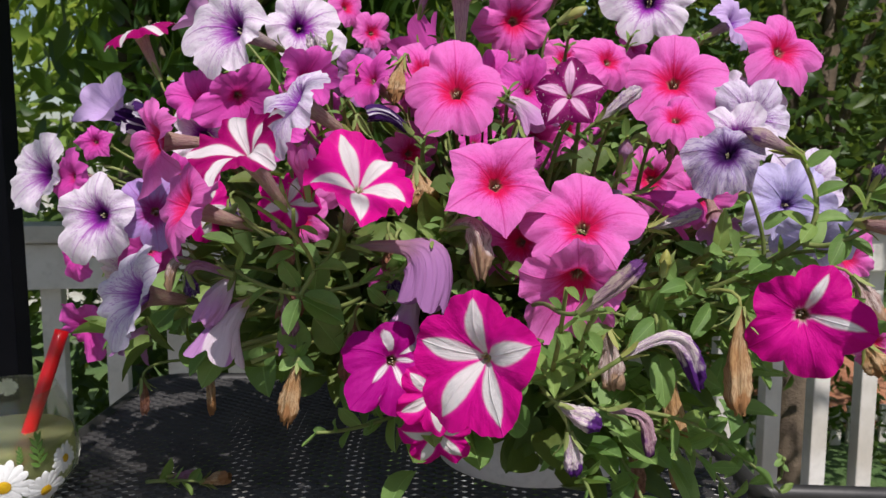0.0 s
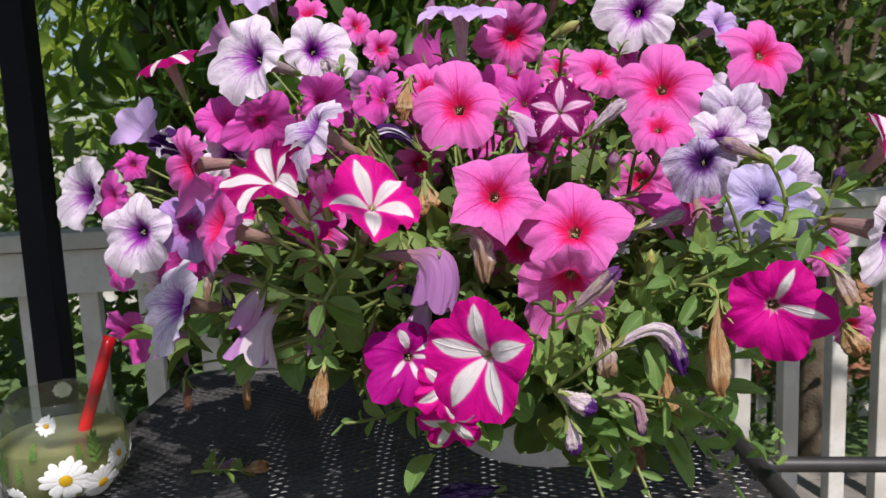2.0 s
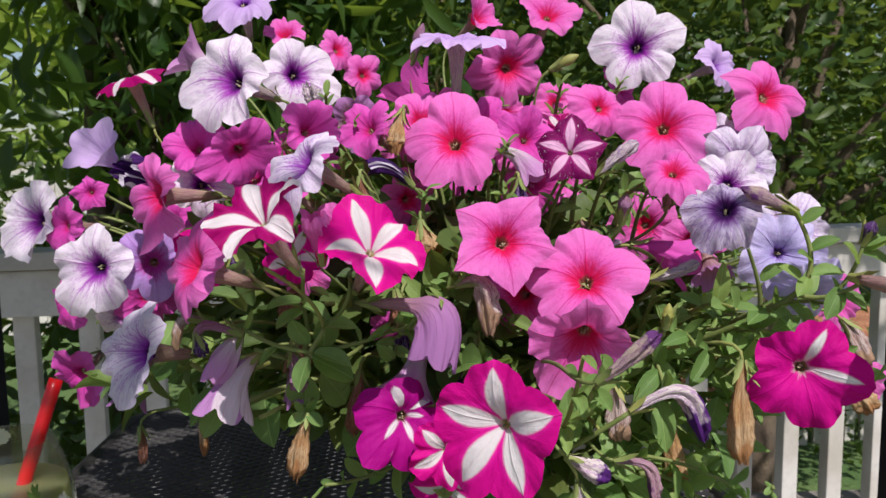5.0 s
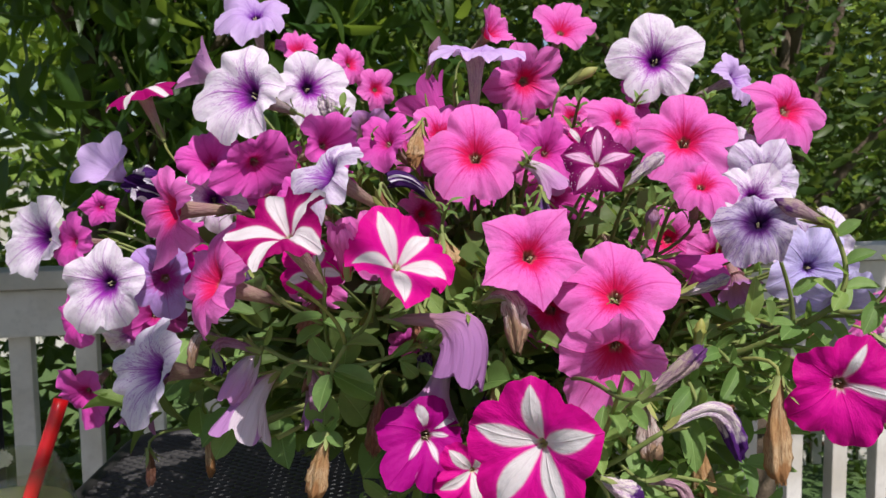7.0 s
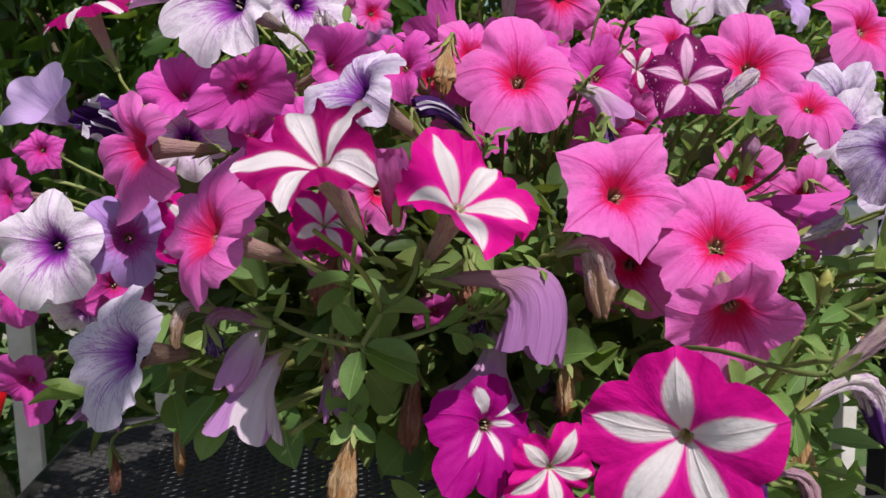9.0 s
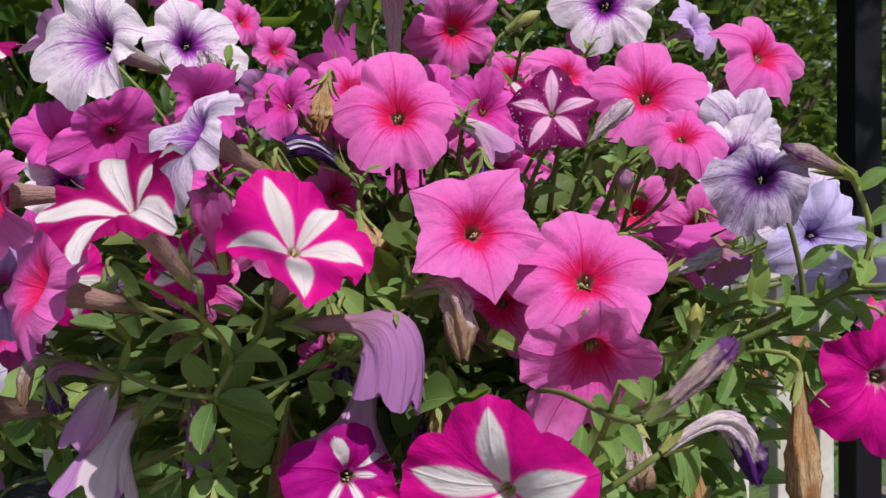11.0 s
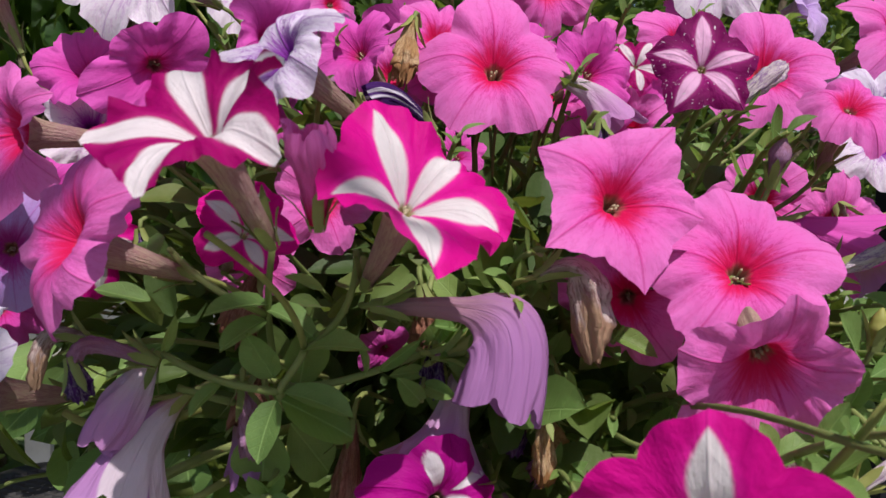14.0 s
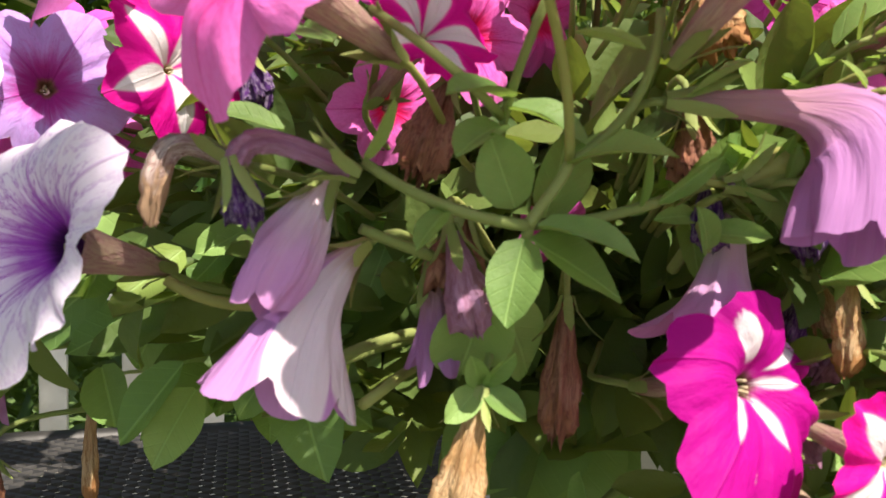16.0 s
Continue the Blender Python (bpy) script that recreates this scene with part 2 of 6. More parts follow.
FADED = petal("fading_white_lilac_petal", (0.50, 0.23, 0.52), (0.52, 0.25, 0.55), (0.60, 0.40, 0.32), (0.46, 0.26, 0.12), (0.48, 0.20, 0.36), glow=0.5, vein_amount=0.35, reach=0.9, star=(0.72, 0.60, 0.69), lobes=(0, 2), width=0.55, end=1.35)
PALE = petal("faded_pink_petal", (0.74, 0.62, 0.69), (0.60, 0.28, 0.58), (0.62, 0.46, 0.44), (0.40, 0.26, 0.18), (0.48, 0.22, 0.36), glow=0.35, vein_amount=0.3, reach=0.9)
MILKY = petal("milky_lavender_petal", (0.74, 0.63, 0.82), (0.79, 0.70, 0.85), (0.33, 0.04, 0.46), (0.05, 0.008, 0.085), (0.32, 0.03, 0.46), glow=0.46, vein_amount=1.0, reach=0.95, pit=(0.08, 0.2))

TUBE = wilted("flower_tube", (0.50, 0.32, 0.30), (0.52, 0.38, 0.28), (0.38, 0.18, 0.20), 0.32)
TUBE_PALE = wilted("pale_flower_tube", (0.56, 0.44, 0.47), (0.58, 0.50, 0.43), (0.34, 0.20, 0.28), 0.3)
DRY = wilted("dry_tan_petals", (0.62, 0.44, 0.26), (0.50, 0.29, 0.13), (0.33, 0.16, 0.07), 0.25, (0.42, 0.21, 0.09))
INK = petal("shrivelled_ink_petal", (0.03, 0.006, 0.06), (0.06, 0.012, 0.12), (0.05, 0.01, 0.10), (0.03, 0.006, 0.06), (0.20, 0.14, 0.28), glow=0.2, vein_amount=0.4, star=(0.72, 0.66, 0.76), lobes=(0, 0), splash=1.5)
RUST = wilted("dry_rust_petals", (0.28, 0.12, 0.07), (0.38, 0.19, 0.14), (0.17, 0.06, 0.05), 0.2)
ASH = wilted("dry_papery_petals", (0.64, 0.54, 0.50), (0.48, 0.34, 0.31), (0.20, 0.08, 0.08), 0.25, (0.44, 0.28, 0.18))
PLUM = wilted("wilted_plum_petals", (0.028, 0.006, 0.055), (0.085, 0.020, 0.15), (0.26, 0.20, 0.30), 0.08)
TRUMPET = wilted("wilting_trumpet", (0.48, 0.38, 0.32), (0.44, 0.30, 0.32), (0.20, 0.07, 0.20), 0.25, (0.16, 0.05, 0.20))
TIPPED = wilted("violet_tipped_petals", (0.74, 0.67, 0.64), (0.64, 0.53, 0.54), (0.34, 0.16, 0.40), 0.2, (0.085, 0.018, 0.16))
MAUVE_TIPPED = wilted("mauve_violet_tipped_petals", (0.50, 0.32, 0.36), (0.46, 0.28, 0.36), (0.30, 0.12, 0.20), 0.2, (0.16, 0.05, 0.17))
MAUVE = wilted("wilted_mauve_petals", (0.50, 0.27, 0.46), (0.42, 0.20, 0.30), (0.34, 0.14, 0.22), 0.3)
STRIPED = wilted("wilted_striped_petals", (0.70, 0.62, 0.62), (0.58, 0.48, 0.50), (0.26, 0.10, 0.34), 0.2)

LEAF = leafy("leaf_green", (0.105, 0.205, 0.052), (0.23, 0.365, 0.11), (0.38, 0.58, 0.10), 0.34, rough=0.55, scale=3.0, ribs=True)
# darker copy of the leaf green, with the shade inside the plant in its colour
FILL = leafy("shaded_inner_leaf_green", (0.045, 0.085, 0.022), (0.11, 0.165, 0.042), (0.30, 0.40, 0.05), 0.24, island=True, rough=0.6)
STEM = leafy("stem_green", (0.17, 0.22, 0.06), (0.27, 0.32, 0.11), (0.34, 0.42, 0.10), 0.15, rough=0.65)
BUD = leafy("bud_green", (0.30, 0.36, 0.08), (0.36, 0.34, 0.12), (0.45, 0.45, 0.1), 0.2)
PEACH = leafy("long_leaf_green", (0.022, 0.060, 0.014), (0.06, 0.12, 0.024), (0.34, 0.50, 0.055), 0.36, island=True, rough=0.38, scale=12.0)
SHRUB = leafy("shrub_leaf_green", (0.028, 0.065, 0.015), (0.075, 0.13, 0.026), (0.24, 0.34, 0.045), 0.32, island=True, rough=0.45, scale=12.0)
# far leaves: sunlight is put into this paler green
FAR = leafy("sunlit_far_leaf_green", (0.12, 0.22, 0.04), (0.26, 0.38, 0.07), (0.50, 0.62, 0.10), 0.42, island=True, rough=0.6, scale=6.0)
BARK = surface("bark", (0.16, 0.12, 0.08), (0.09, 0.065, 0.045), 14.0, 0.9, 0.0, 0.8, 90.0, 0.006)
PAINT = surface("weathered_white_paint", (0.63, 0.61, 0.57), (0.44, 0.41, 0.35), 7.0, 0.6, 0.0, 0.3, 70.0, 0.0012)
IRON = surface("black_powder_coat", (0.020, 0.019, 0.019), (0.036, 0.034, 0.033), 20.0, 0.50, 0.0, 0.25, 260.0, 0.0006)
POST = surface("black_post_paint", (0.008, 0.0075, 0.011), (0.012, 0.011, 0.015), 9.0, 0.6, 0.0, 0.2, 120.0, 0.0006)
POST.node_tree.nodes["Principled BSDF"].inputs["Specular IOR Level"].default_value = 0.12
PLASTIC = surface("white_plastic", (0.70, 0.68, 0.68), (0.62, 0.60, 0.60), 9.0, 0.4, 0.0, 0.08, 160.0, 0.0004)
SOIL = surface("potting_soil", (0.03, 0.02, 0.014), (0.06, 0.04, 0.028), 60.0, 0.95, 0.0, 0.9, 220.0, 0.004)
DECK = surface("grey_deck_board", (0.26, 0.24, 0.21), (0.18, 0.16, 0.14), 5.0, 0.8, 0.0, 0.4, 80.0, 0.002)
LAWN = surface("lawn", (0.06, 0.12, 0.03), (0.10, 0.16, 0.045), 2.5, 0.95, 0.0, 0.8, 40.0, 0.02)
MULCH = surface("red_mulch", (0.30, 0.12, 0.06), (0.42, 0.20, 0.11), 14.0, 0.95, 0.0, 1.0, 60.0, 0.02)
STRAW = surface("red_straw_plastic", (0.72, 0.010, 0.016), (0.66, 0.008, 0.012), 30.0, 0.32, 0.0, 0.05, 200.0, 0.0003)
DAISY = surface("white_enamel", (0.88, 0.88, 0.86), (0.82, 0.82, 0.82), 60.0, 0.45, 0.0, 0.3, 400.0, 0.0004)
YOLK = surface("yellow_enamel", (0.72, 0.44, 0.01), (0.62, 0.34, 0.01), 90.0, 0.5, 0.0, 0.4, 500.0, 0.0006)
POLLEN = surface("pollen", (0.36, 0.31, 0.19), (0.46, 0.40, 0.26), 200.0, 0.8, 0.0, 0.3, 900.0, 0.0003)
k = Mat("drinking_glass_clear")
haze = k.node("BsdfTranslucent")
haze.inputs[0].default_value = (0.80, 0.80, 0.74, 1)
clear, glossy, both, edge_ = k.node("BsdfTransparent"), k.node("BsdfGlossy"), k.node("MixShader"), k.node("LayerWeight")
clear.inputs[0].default_value, glossy.inputs["Roughness"].default_value, edge_.inputs[0].default_value = (0.93, 0.95, 0.92, 1), 0.05, 0.25
k.put(both.inputs[0], k.math("MULTIPLY_ADD", k.math("POWER", edge_.outputs["Facing"], 3.0), 0.5, 0.06))
k.t.links.new(clear.outputs[0], both.inputs[1])
k.t.links.new(glossy.outputs[0], both.inputs[2])
veil = k.node("MixShader")
veil.inputs[0].default_value = 0.045
k.t.links.new(both.outputs[0], veil.inputs[1]), k.t.links.new(haze.outputs[0], veil.inputs[2])
k.t.links.new(veil.outputs[0], k.out.inputs[0])
GLASS = k.m
SPRIG = surface("green_enamel", (0.07, 0.17, 0.03), (0.12, 0.22, 0.04), 60.0, 0.5, 0.0, 0.3, 400.0, 0.0004)
k = Mat("green_drink")
DRINK = k.set(base_color=k.mix(k.step(k.noise(k.coord(), 40.0, 3.0), 0.4, 0.7), (0.66, 0.66, 0.34), (0.52, 0.56, 0.22)), roughness=0.30, transmission_weight=0.75, ior=1.08)


# ---- builders ----
def obj(name, verts, faces, mat, uvs=None, smooth=True):
    me = bpy.data.meshes.new(name)
    me.from_pydata([tuple(map(float, p)) for p in verts], [], [tuple(map(int, f)) for f in faces])
    if uvs is not None:
        layer = me.uv_layers.new(name="UVMap")
        idx = np.empty(len(me.loops), dtype=np.int32)
        me.loops.foreach_get("vertex_index", idx)
        layer.data.foreach_set("uv", np.asarray(uvs, dtype=np.float32)[idx].ravel())
    me.materials.append(mat)
    if smooth:
        me.polygons.foreach_set("use_smooth", [True] * len(me.polygons))
    return me


def place(name, me, parent=None, m=None, label="", world=True):
    """Links a mesh as one object; m is its pose in the world, or in its parent where world is False."""
    ob = new(name, me)
    if parent is not None:
        ob.parent = parent
        if world:
            ob.matrix_parent_inverse = WORLD[parent.name].inverted()
    base = m if m is not None else Matrix()
    ob.matrix_basis = base
    WORLD[ob.name] = base if (world or parent is None) else WORLD[parent.name] @ base
    if label:
        tagged(ob, label)
    return ob


WORLD = {}


def thing(name, x, y, z, label, category, group="", kind=""):
    ob = new(name)
    ob.matrix_basis = Matrix.Translation((x, y, z))
    WORLD[ob.name] = Matrix.Translation((x, y, z))
    ob.empty_display_size = 0.02
    return tagged(ob, label, category, group, kind)


def part(name, bm, mat, parent, label=""):
    me = bpy.data.meshes.new(name)
    bm.to_mesh(me)
    bm.free()
    me.materials.append(mat)
    return place(name, me, parent, None, label)


def sweep(points, radii, sides=7, cap=True, uv=False):
    """A tube along points; returns vertices, faces, uvs."""
    pts = [Vector(p) for p in points]
    verts, faces, uvs = [], [], []
    side = Vector((1, 0.13, 0.07))
    for i, p in enumerate(pts):
        d = (pts[min(i + 1, len(pts) - 1)] - pts[max(i - 1, 0)]).normalized()
        a = (side - d * side.dot(d))
        if a.length < 0.05:
            a = Vector((0, 1, 0.2)) - d * Vector((0, 1, 0.2)).dot(d)
        a.normalize()
        side = a
        b = d.cross(a)
        for k_ in range(sides):
            w = 2 * math.pi * k_ / sides
            verts.append(p + (a * math.cos(w) + b * math.sin(w)) * radii[i])
            uvs.append((k_ / sides, i / (len(pts) - 1)))
    for i in range(len(pts) - 1):
        for k_ in range(sides):
            n = (k_ + 1) % sides
            faces.append((i * sides + k_, i * sides + n, (i + 1) * sides + n, (i + 1) * sides + k_))
    if cap:
        faces.append(tuple(range(sides))[::-1])
        faces.append(tuple((len(pts) - 1) * sides + k_ for k_ in range(sides)))
    return verts, faces, uvs


def bezier(a, b, c, d, n):
    a, b, c, d = Vector(a), Vector(b), Vector(c), Vector(d)
    return [a * (1 - t) ** 3 + b * 3 * t * (1 - t) ** 2 + c * 3 * t * t * (1 - t) + d * t ** 3 for t in (i / n for i in range(n + 1))]


def box(bm, x0, x1, y0, y1, z0, z1, bevel=0.003):
    made = bmesh.ops.create_cube(bm, size=1.0, matrix=Matrix.Translation(((x0 + x1) / 2, (y0 + y1) / 2, (z0 + z1) / 2)) @ Matrix.Diagonal((x1 - x0, y1 - y0, z1 - z0, 1)))
    if bevel:
        edges = list({e for v in made["verts"] for e in v.link_edges})
        bmesh.ops.bevel(bm, geom=edges, offset=bevel, segments=2, affect="EDGES", profile=0.6)
    return bm


def lathe(profile, n=48, flute=None):
    verts, faces = [], []
    for r, z in profile:
        for i in range(n):
            w = 2 * math.pi * i / n
            q = r * (1 + (flute(w, z) if flute else 0))
            verts.append((q * math.cos(w), q * math.sin(w), z))
    for j in range(len(profile) - 1):
        for i in range(n):
            m = (i + 1) % n
            faces.append((j * n + i, j * n + m, (j + 1) * n + m, (j + 1) * n + i))
    return verts, faces


def facing(az, el):
    a, e = radians(az), radians(el)
    return Vector((math.sin(a) * math.cos(e), -math.cos(a) * math.cos(e), math.sin(e)))


def frame_of(p, f, spin):
    q = Vector(f).to_track_quat("Z", "Y").to_matrix().to_4x4()
    return Matrix.Translation(p) @ q @ Matrix.Rotation(radians(spin), 4, "Z")


# ---- the deck, the garden and the railing ----
TABLE_Z = 0.745
ground = box(bmesh.new(), -60, 60, -60, 60, -0.62, -0.60, 0)
ground_ob = part("ground", ground, LAWN, None)
tagged(ground_ob, "mown green lawn beyond the deck", "lawn", kind="structure")
deck = thing("floor", 0, 0, 0, "weathered grey wooden deck boards", "deck", kind="structure")


def deck_boards():
    bm = box(bmesh.new(), -2.6, 2.3, -0.069, 0.069, -0.028, 0.0, 0.003)
    me = bpy.data.meshes.new("board")
    bm.to_mesh(me)
    bm.free()
    me.materials.append(DECK)
    for i in range(29):
        place("board", me, deck, pose(0, -1.75 + i * 0.143, 0))


deck_boards()

RAIL_A, RAIL_B = Vector((-0.82, 1.60, 0)), Vector((1.10, 1.86, 0))
RAIL_DIR = (RAIL_B - RAIL_A).normalized()
RAIL_YAW = math.degrees(math.atan2(RAIL_DIR.y, RAIL_DIR.x))


def railing():
    base = pose(*RAIL_A, 0, 0, RAIL_YAW)
    th = thing("railing", RAIL_A.x, RAIL_A.y, 0, "weathered white wooden deck railing with square balusters", "railing")

    def piece(name, x0, x1, y0, y1, z0, z1, label=""):
        bm = box(bmesh.new(), x0, x1, y0, y1, z0, z1, 0.004)
        me = bpy.data.meshes.new(name)
        bm.to_mesh(me)
        bm.free()
        me.materials.append(PAINT)
        return place(name, me, th, base, label)

    piece("cap_rail", -1.6, 2.9, -0.045, 0.055, 0.850, 0.886)
    piece("upper_rail", -1.6, 2.9, -0.020, 0.018, 0.752, 0.846)
    piece("lower_rail", -1.6, 2.9, -0.020, 0.018, 0.002, 0.05)
    bm = box(bmesh.new(), -0.021, 0.021, 0.0215, 0.0575, 0.04, 0.84, 0.003)
    me = bpy.data.meshes.new("baluster")
    bm.to_mesh(me)
    bm.free()
    me.materials.append(PAINT)
    for i in range(-12, 23):
        place("baluster", me, th, base @ pose(0.0 + i * 0.126, 0, 0))


railing()


def post(x, y, label):
    bm = box(bmesh.new(), -0.026, 0.026, -0.026, 0.026, 0.0, 2.5, 0.003)
    box(bm, -0.06, 0.06, -0.06, 0.06, 0.0, 0.008, 0.002)
    ob = part("canopy_post", bm, POST, None)
    ob.matrix_basis = Matrix.Translation((x, y, 0.0005))
    tagged(ob, label, "post", "canopy posts")


post(-0.79, 1.40, "black square metal canopy post before the railing")
post(0.906, 1.40, "black square metal canopy post near the tree")


# ---- trees and shrubs ----
def leaves_mesh(name, spots, length, width, mat, droop, rng, curl=0.4):
    """Many small leaves in one mesh: each a bent blade of six faces."""
    n = len(spots)
    out = rng.normal(size=(n, 3))
    out[:, 2] = out[:, 2] * 0.5 - droop
    out /= np.linalg.norm(out, axis=1)[:, None]
    sd = np.cross(out, rng.normal(size=(n, 3)))
    sd /= np.linalg.norm(sd, axis=1)[:, None]
    up = np.cross(sd, out)
    ln = length * rng.uniform(0.6, 1.25, n)
    wd = width * rng.uniform(0.7, 1.25, n)
    rows = ((0.0, 0.0), (0.28, 0.85), (0.62, 0.9), (1.0, 0.0))
    verts = np.zeros((n, 8, 3))
    i = 0
    for s, w in rows:
        mid = spots + out * (ln * s)[:, None] - up * (curl * ln * s * s)[:, None]
        if w == 0.0:
            verts[:, i] = mid
            i += 1
        else:
            verts[:, i] = mid - sd * (wd * w * 0.5)[:, None] + up * (wd * 0.16)[:, None]
            verts[:, i + 1] = mid
            verts[:, i + 2] = mid + sd * (wd * w * 0.5)[:, None] + up * (wd * 0.16)[:, None]
            i += 3
    pattern = [(0, 2, 1), (0, 3, 2), (1, 2, 5, 4), (2, 3, 6, 5), (4, 5, 7), (5, 6, 7)]
    faces = [tuple(8 * j + q for q in f) for j in range(n) for f in pattern]
    return obj(name, verts.reshape(-1, 3), faces, mat)


def clumps(rng, centre, size, count, each, spread):
    """Leaf places in clumps through an uneven crown."""
    c = rng.normal(size=(count, 3))
    c /= np.linalg.norm(c, axis=1)[:, None]
    c *= rng.uniform(0.25, 1.0, count)[:, None] ** 0.6
    c = c * np.array(size) + np.array(centre)
    p = np.repeat(c, each, axis=0) + rng.normal(size=(count * each, 3)) * spread
    return p, c


def tree(name, label, foot, top, centre, size, count, each, spread, length, width, mat, droop, seed, thick, category="tree"):
    rng = np.random.default_rng(seed)
    th = thing(name, *foot, label, category)
    foot, top, centre = Vector(foot), Vector(top), Vector(centre)
    trunk = bezier(foot, foot + Vector((0.05, 0, 0.6)), top - Vector((0.1, 0, 0.4)), top, 10)
    v, f, u = sweep(trunk, [thick * (1.15 - 0.6 * i / 10) for i in range(11)], 10)
    place("trunk", obj("trunk", v, f, BARK), th)
    spots, cores = clumps(rng, centre, size, count, each, spread)
    for i in range(0, len(cores), max(1, len(cores) // 14)):
        c = Vector(cores[i])
        a = trunk[5 + i % 5]
        pts = bezier(a, a.lerp(c, 0.35) + Vector((0, 0, 0.15)), a.lerp(c, 0.7), c, 7)
        v, f, u = sweep(pts, [thick * 0.42 * (1 - 0.12 * q) for q in range(8)], 6)
        place("limb", obj("limb", v, f, BARK), th)
    me = leaves_mesh("crown", spots, length, width, mat, droop, rng)
    tagged(place("crown", me, th), kind="stuff")
    return th


peach = tree("peach_tree", "peach tree with long drooping dark green leaves", (-1.22, 3.0, -0.6), (-1.08, 2.9, 1.9), (-0.62, 2.75, 1.86), (0.80, 0.6, 1.15), 170, 22, 0.13, 0.15, 0.046, PEACH, 1.3, 3, 0.06)
garden = tree("garden_tree", "leafy green garden tree with dark bare inner branches", (1.42, 3.15, -0.6), (1.62, 3.3, 1.7), (1.45, 3.3, 1.60), (1.7, 0.8, 1.4), 420, 26, 0.13, 0.075, 0.036, SHRUB, 0.35, 5, 0.07)
tree("back_tree", "tall leafy green tree behind the garden", (0.3, 5.6, -0.6), (0.2, 5.5, 2.2), (0.9, 5.4, 1.9), (2.8, 0.9, 2.6), 560, 26, 0.24, 0.14, 0.060, SHRUB, 0.5, 7, 0.10)


def shade_limb(parent, path, thick, spots_, seed):
    """An unseen limb added over the deck, with leaves on it, to block sun and sky."""
    rng_ = np.random.default_rng(seed)
    v, f, u = sweep(bezier(*path, 14), [thick * (1 - 0.06 * q) for q in range(15)], 7)
    place("limb", obj("limb", v, f, BARK), parent)
    pts = np.concatenate([np.array(c) + rng_.normal(size=(n, 3)) * np.array(sp) for c, sp, n in spots_])
    tagged(place("limb_leaves", leaves_mesh("limb_leaves", pts, 0.125, 0.030, PEACH, 0.5, rng_), parent), kind="stuff")


# leaf clumps out of view, placed to shade the left flowers and the railing
shade_limb(peach, ((-1.12, 2.92, 1.6), (-1.3, 2.2, 2.6), (-0.9, 0.8, 2.7), (-0.22, -0.38, 2.45)), 0.045,
         (((-0.11, -0.40, 2.40), (0.07, 0.17, 0.10), 30), ((0.07, -0.570, 2.42), (0.03, 0.03, 0.05), 22), ((-0.60, 0.36, 2.45), (0.24, 0.26, 0.12), 3000), ((0.28, 0.47, 2.50), (0.36, 0.20, 0.10), 2300), ((-1.03, 1.14, 2.50), (0.32, 0.30, 0.12), 1700)), 31)


# a second unseen limb, added to keep sky light off the left railing
shade_limb(peach, ((-1.12, 2.92, 1.5), (-1.25, 2.3, 1.95), (-1.0, 1.75, 2.0), (-0.88, 1.25, 1.9)), 0.030,
         (((-0.98, 1.38, 1.78), (0.34, 0.22, 0.10), 2600),), 33)


# unseen as well: added for shade towards the right end of the railing
shade_limb(garden, ((1.55, 3.25, 1.5), (1.6, 2.8, 2.6), (1.6, 1.7, 2.75), (1.38, 0.84, 2.45)), 0.04, (((1.41, 0.89, 2.42), (0.40, 0.16, 0.10), 1100),), 32)


def board_fence():
    th = thing("board_fence", -4.0, 7.6, -0.6, "sunlit white board fence behind the trees", "fence")
    me = bpy.data.meshes.new("fence_board")
    bm = box(bmesh.new(), -0.072, 0.072, -0.01, 0.01, 0.0, 1.62, 0.004)
    bm.to_mesh(me)
    bm.free()
    me.materials.append(PAINT)
    for i in range(34):
        place("fence_board", me, th, pose(-6.6 + 0.15 * i, 7.6, -0.6))


board_fence()


def hedge(x0, x1, y0, y1, z0, z1, n, length, width, mat, seed, label):
    rng = np.random.default_rng(seed)
    base = np.stack([rng.uniform(x0, x1, n // 20), rng.uniform(y0, y1, n // 20), z0 + (z1 - z0) * rng.uniform(0, 1, n // 20)], 1)
    spots = np.repeat(base, 20, axis=0) + rng.normal(size=(len(base) * 20, 3)) * length * 1.6
    ob = place("hedge", leaves_mesh("hedge", spots, length, width, mat, 0.2, rng))
    tagged(ob, label, "shrubs", kind="stuff")


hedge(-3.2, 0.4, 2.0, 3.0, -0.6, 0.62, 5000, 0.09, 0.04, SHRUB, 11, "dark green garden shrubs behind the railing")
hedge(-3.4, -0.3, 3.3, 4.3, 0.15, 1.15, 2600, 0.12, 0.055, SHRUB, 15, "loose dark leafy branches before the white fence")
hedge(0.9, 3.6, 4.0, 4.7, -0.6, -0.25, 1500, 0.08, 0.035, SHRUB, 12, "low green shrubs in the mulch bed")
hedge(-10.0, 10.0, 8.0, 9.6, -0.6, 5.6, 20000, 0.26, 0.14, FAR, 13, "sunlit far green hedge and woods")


bed = bmesh.new()
bmesh.ops.create_grid(bed, x_segments=40, y_segments=24, size=0.5, matrix=pose(2.4, 5.6, -0.45, 8, 0, 0) @ Matrix.Diagonal((5.0, 2.2, 1, 1)))
for vert in bed.verts:
    vert.co.z += 0.05 * noise.noise(vert.co * 3.0) + 0.03 * noise.noise(vert.co * 11.0)
tagged(part("mulch_bed", bed, MULCH, None), "bed of reddish brown bark mulch", "mulch", kind="structure")


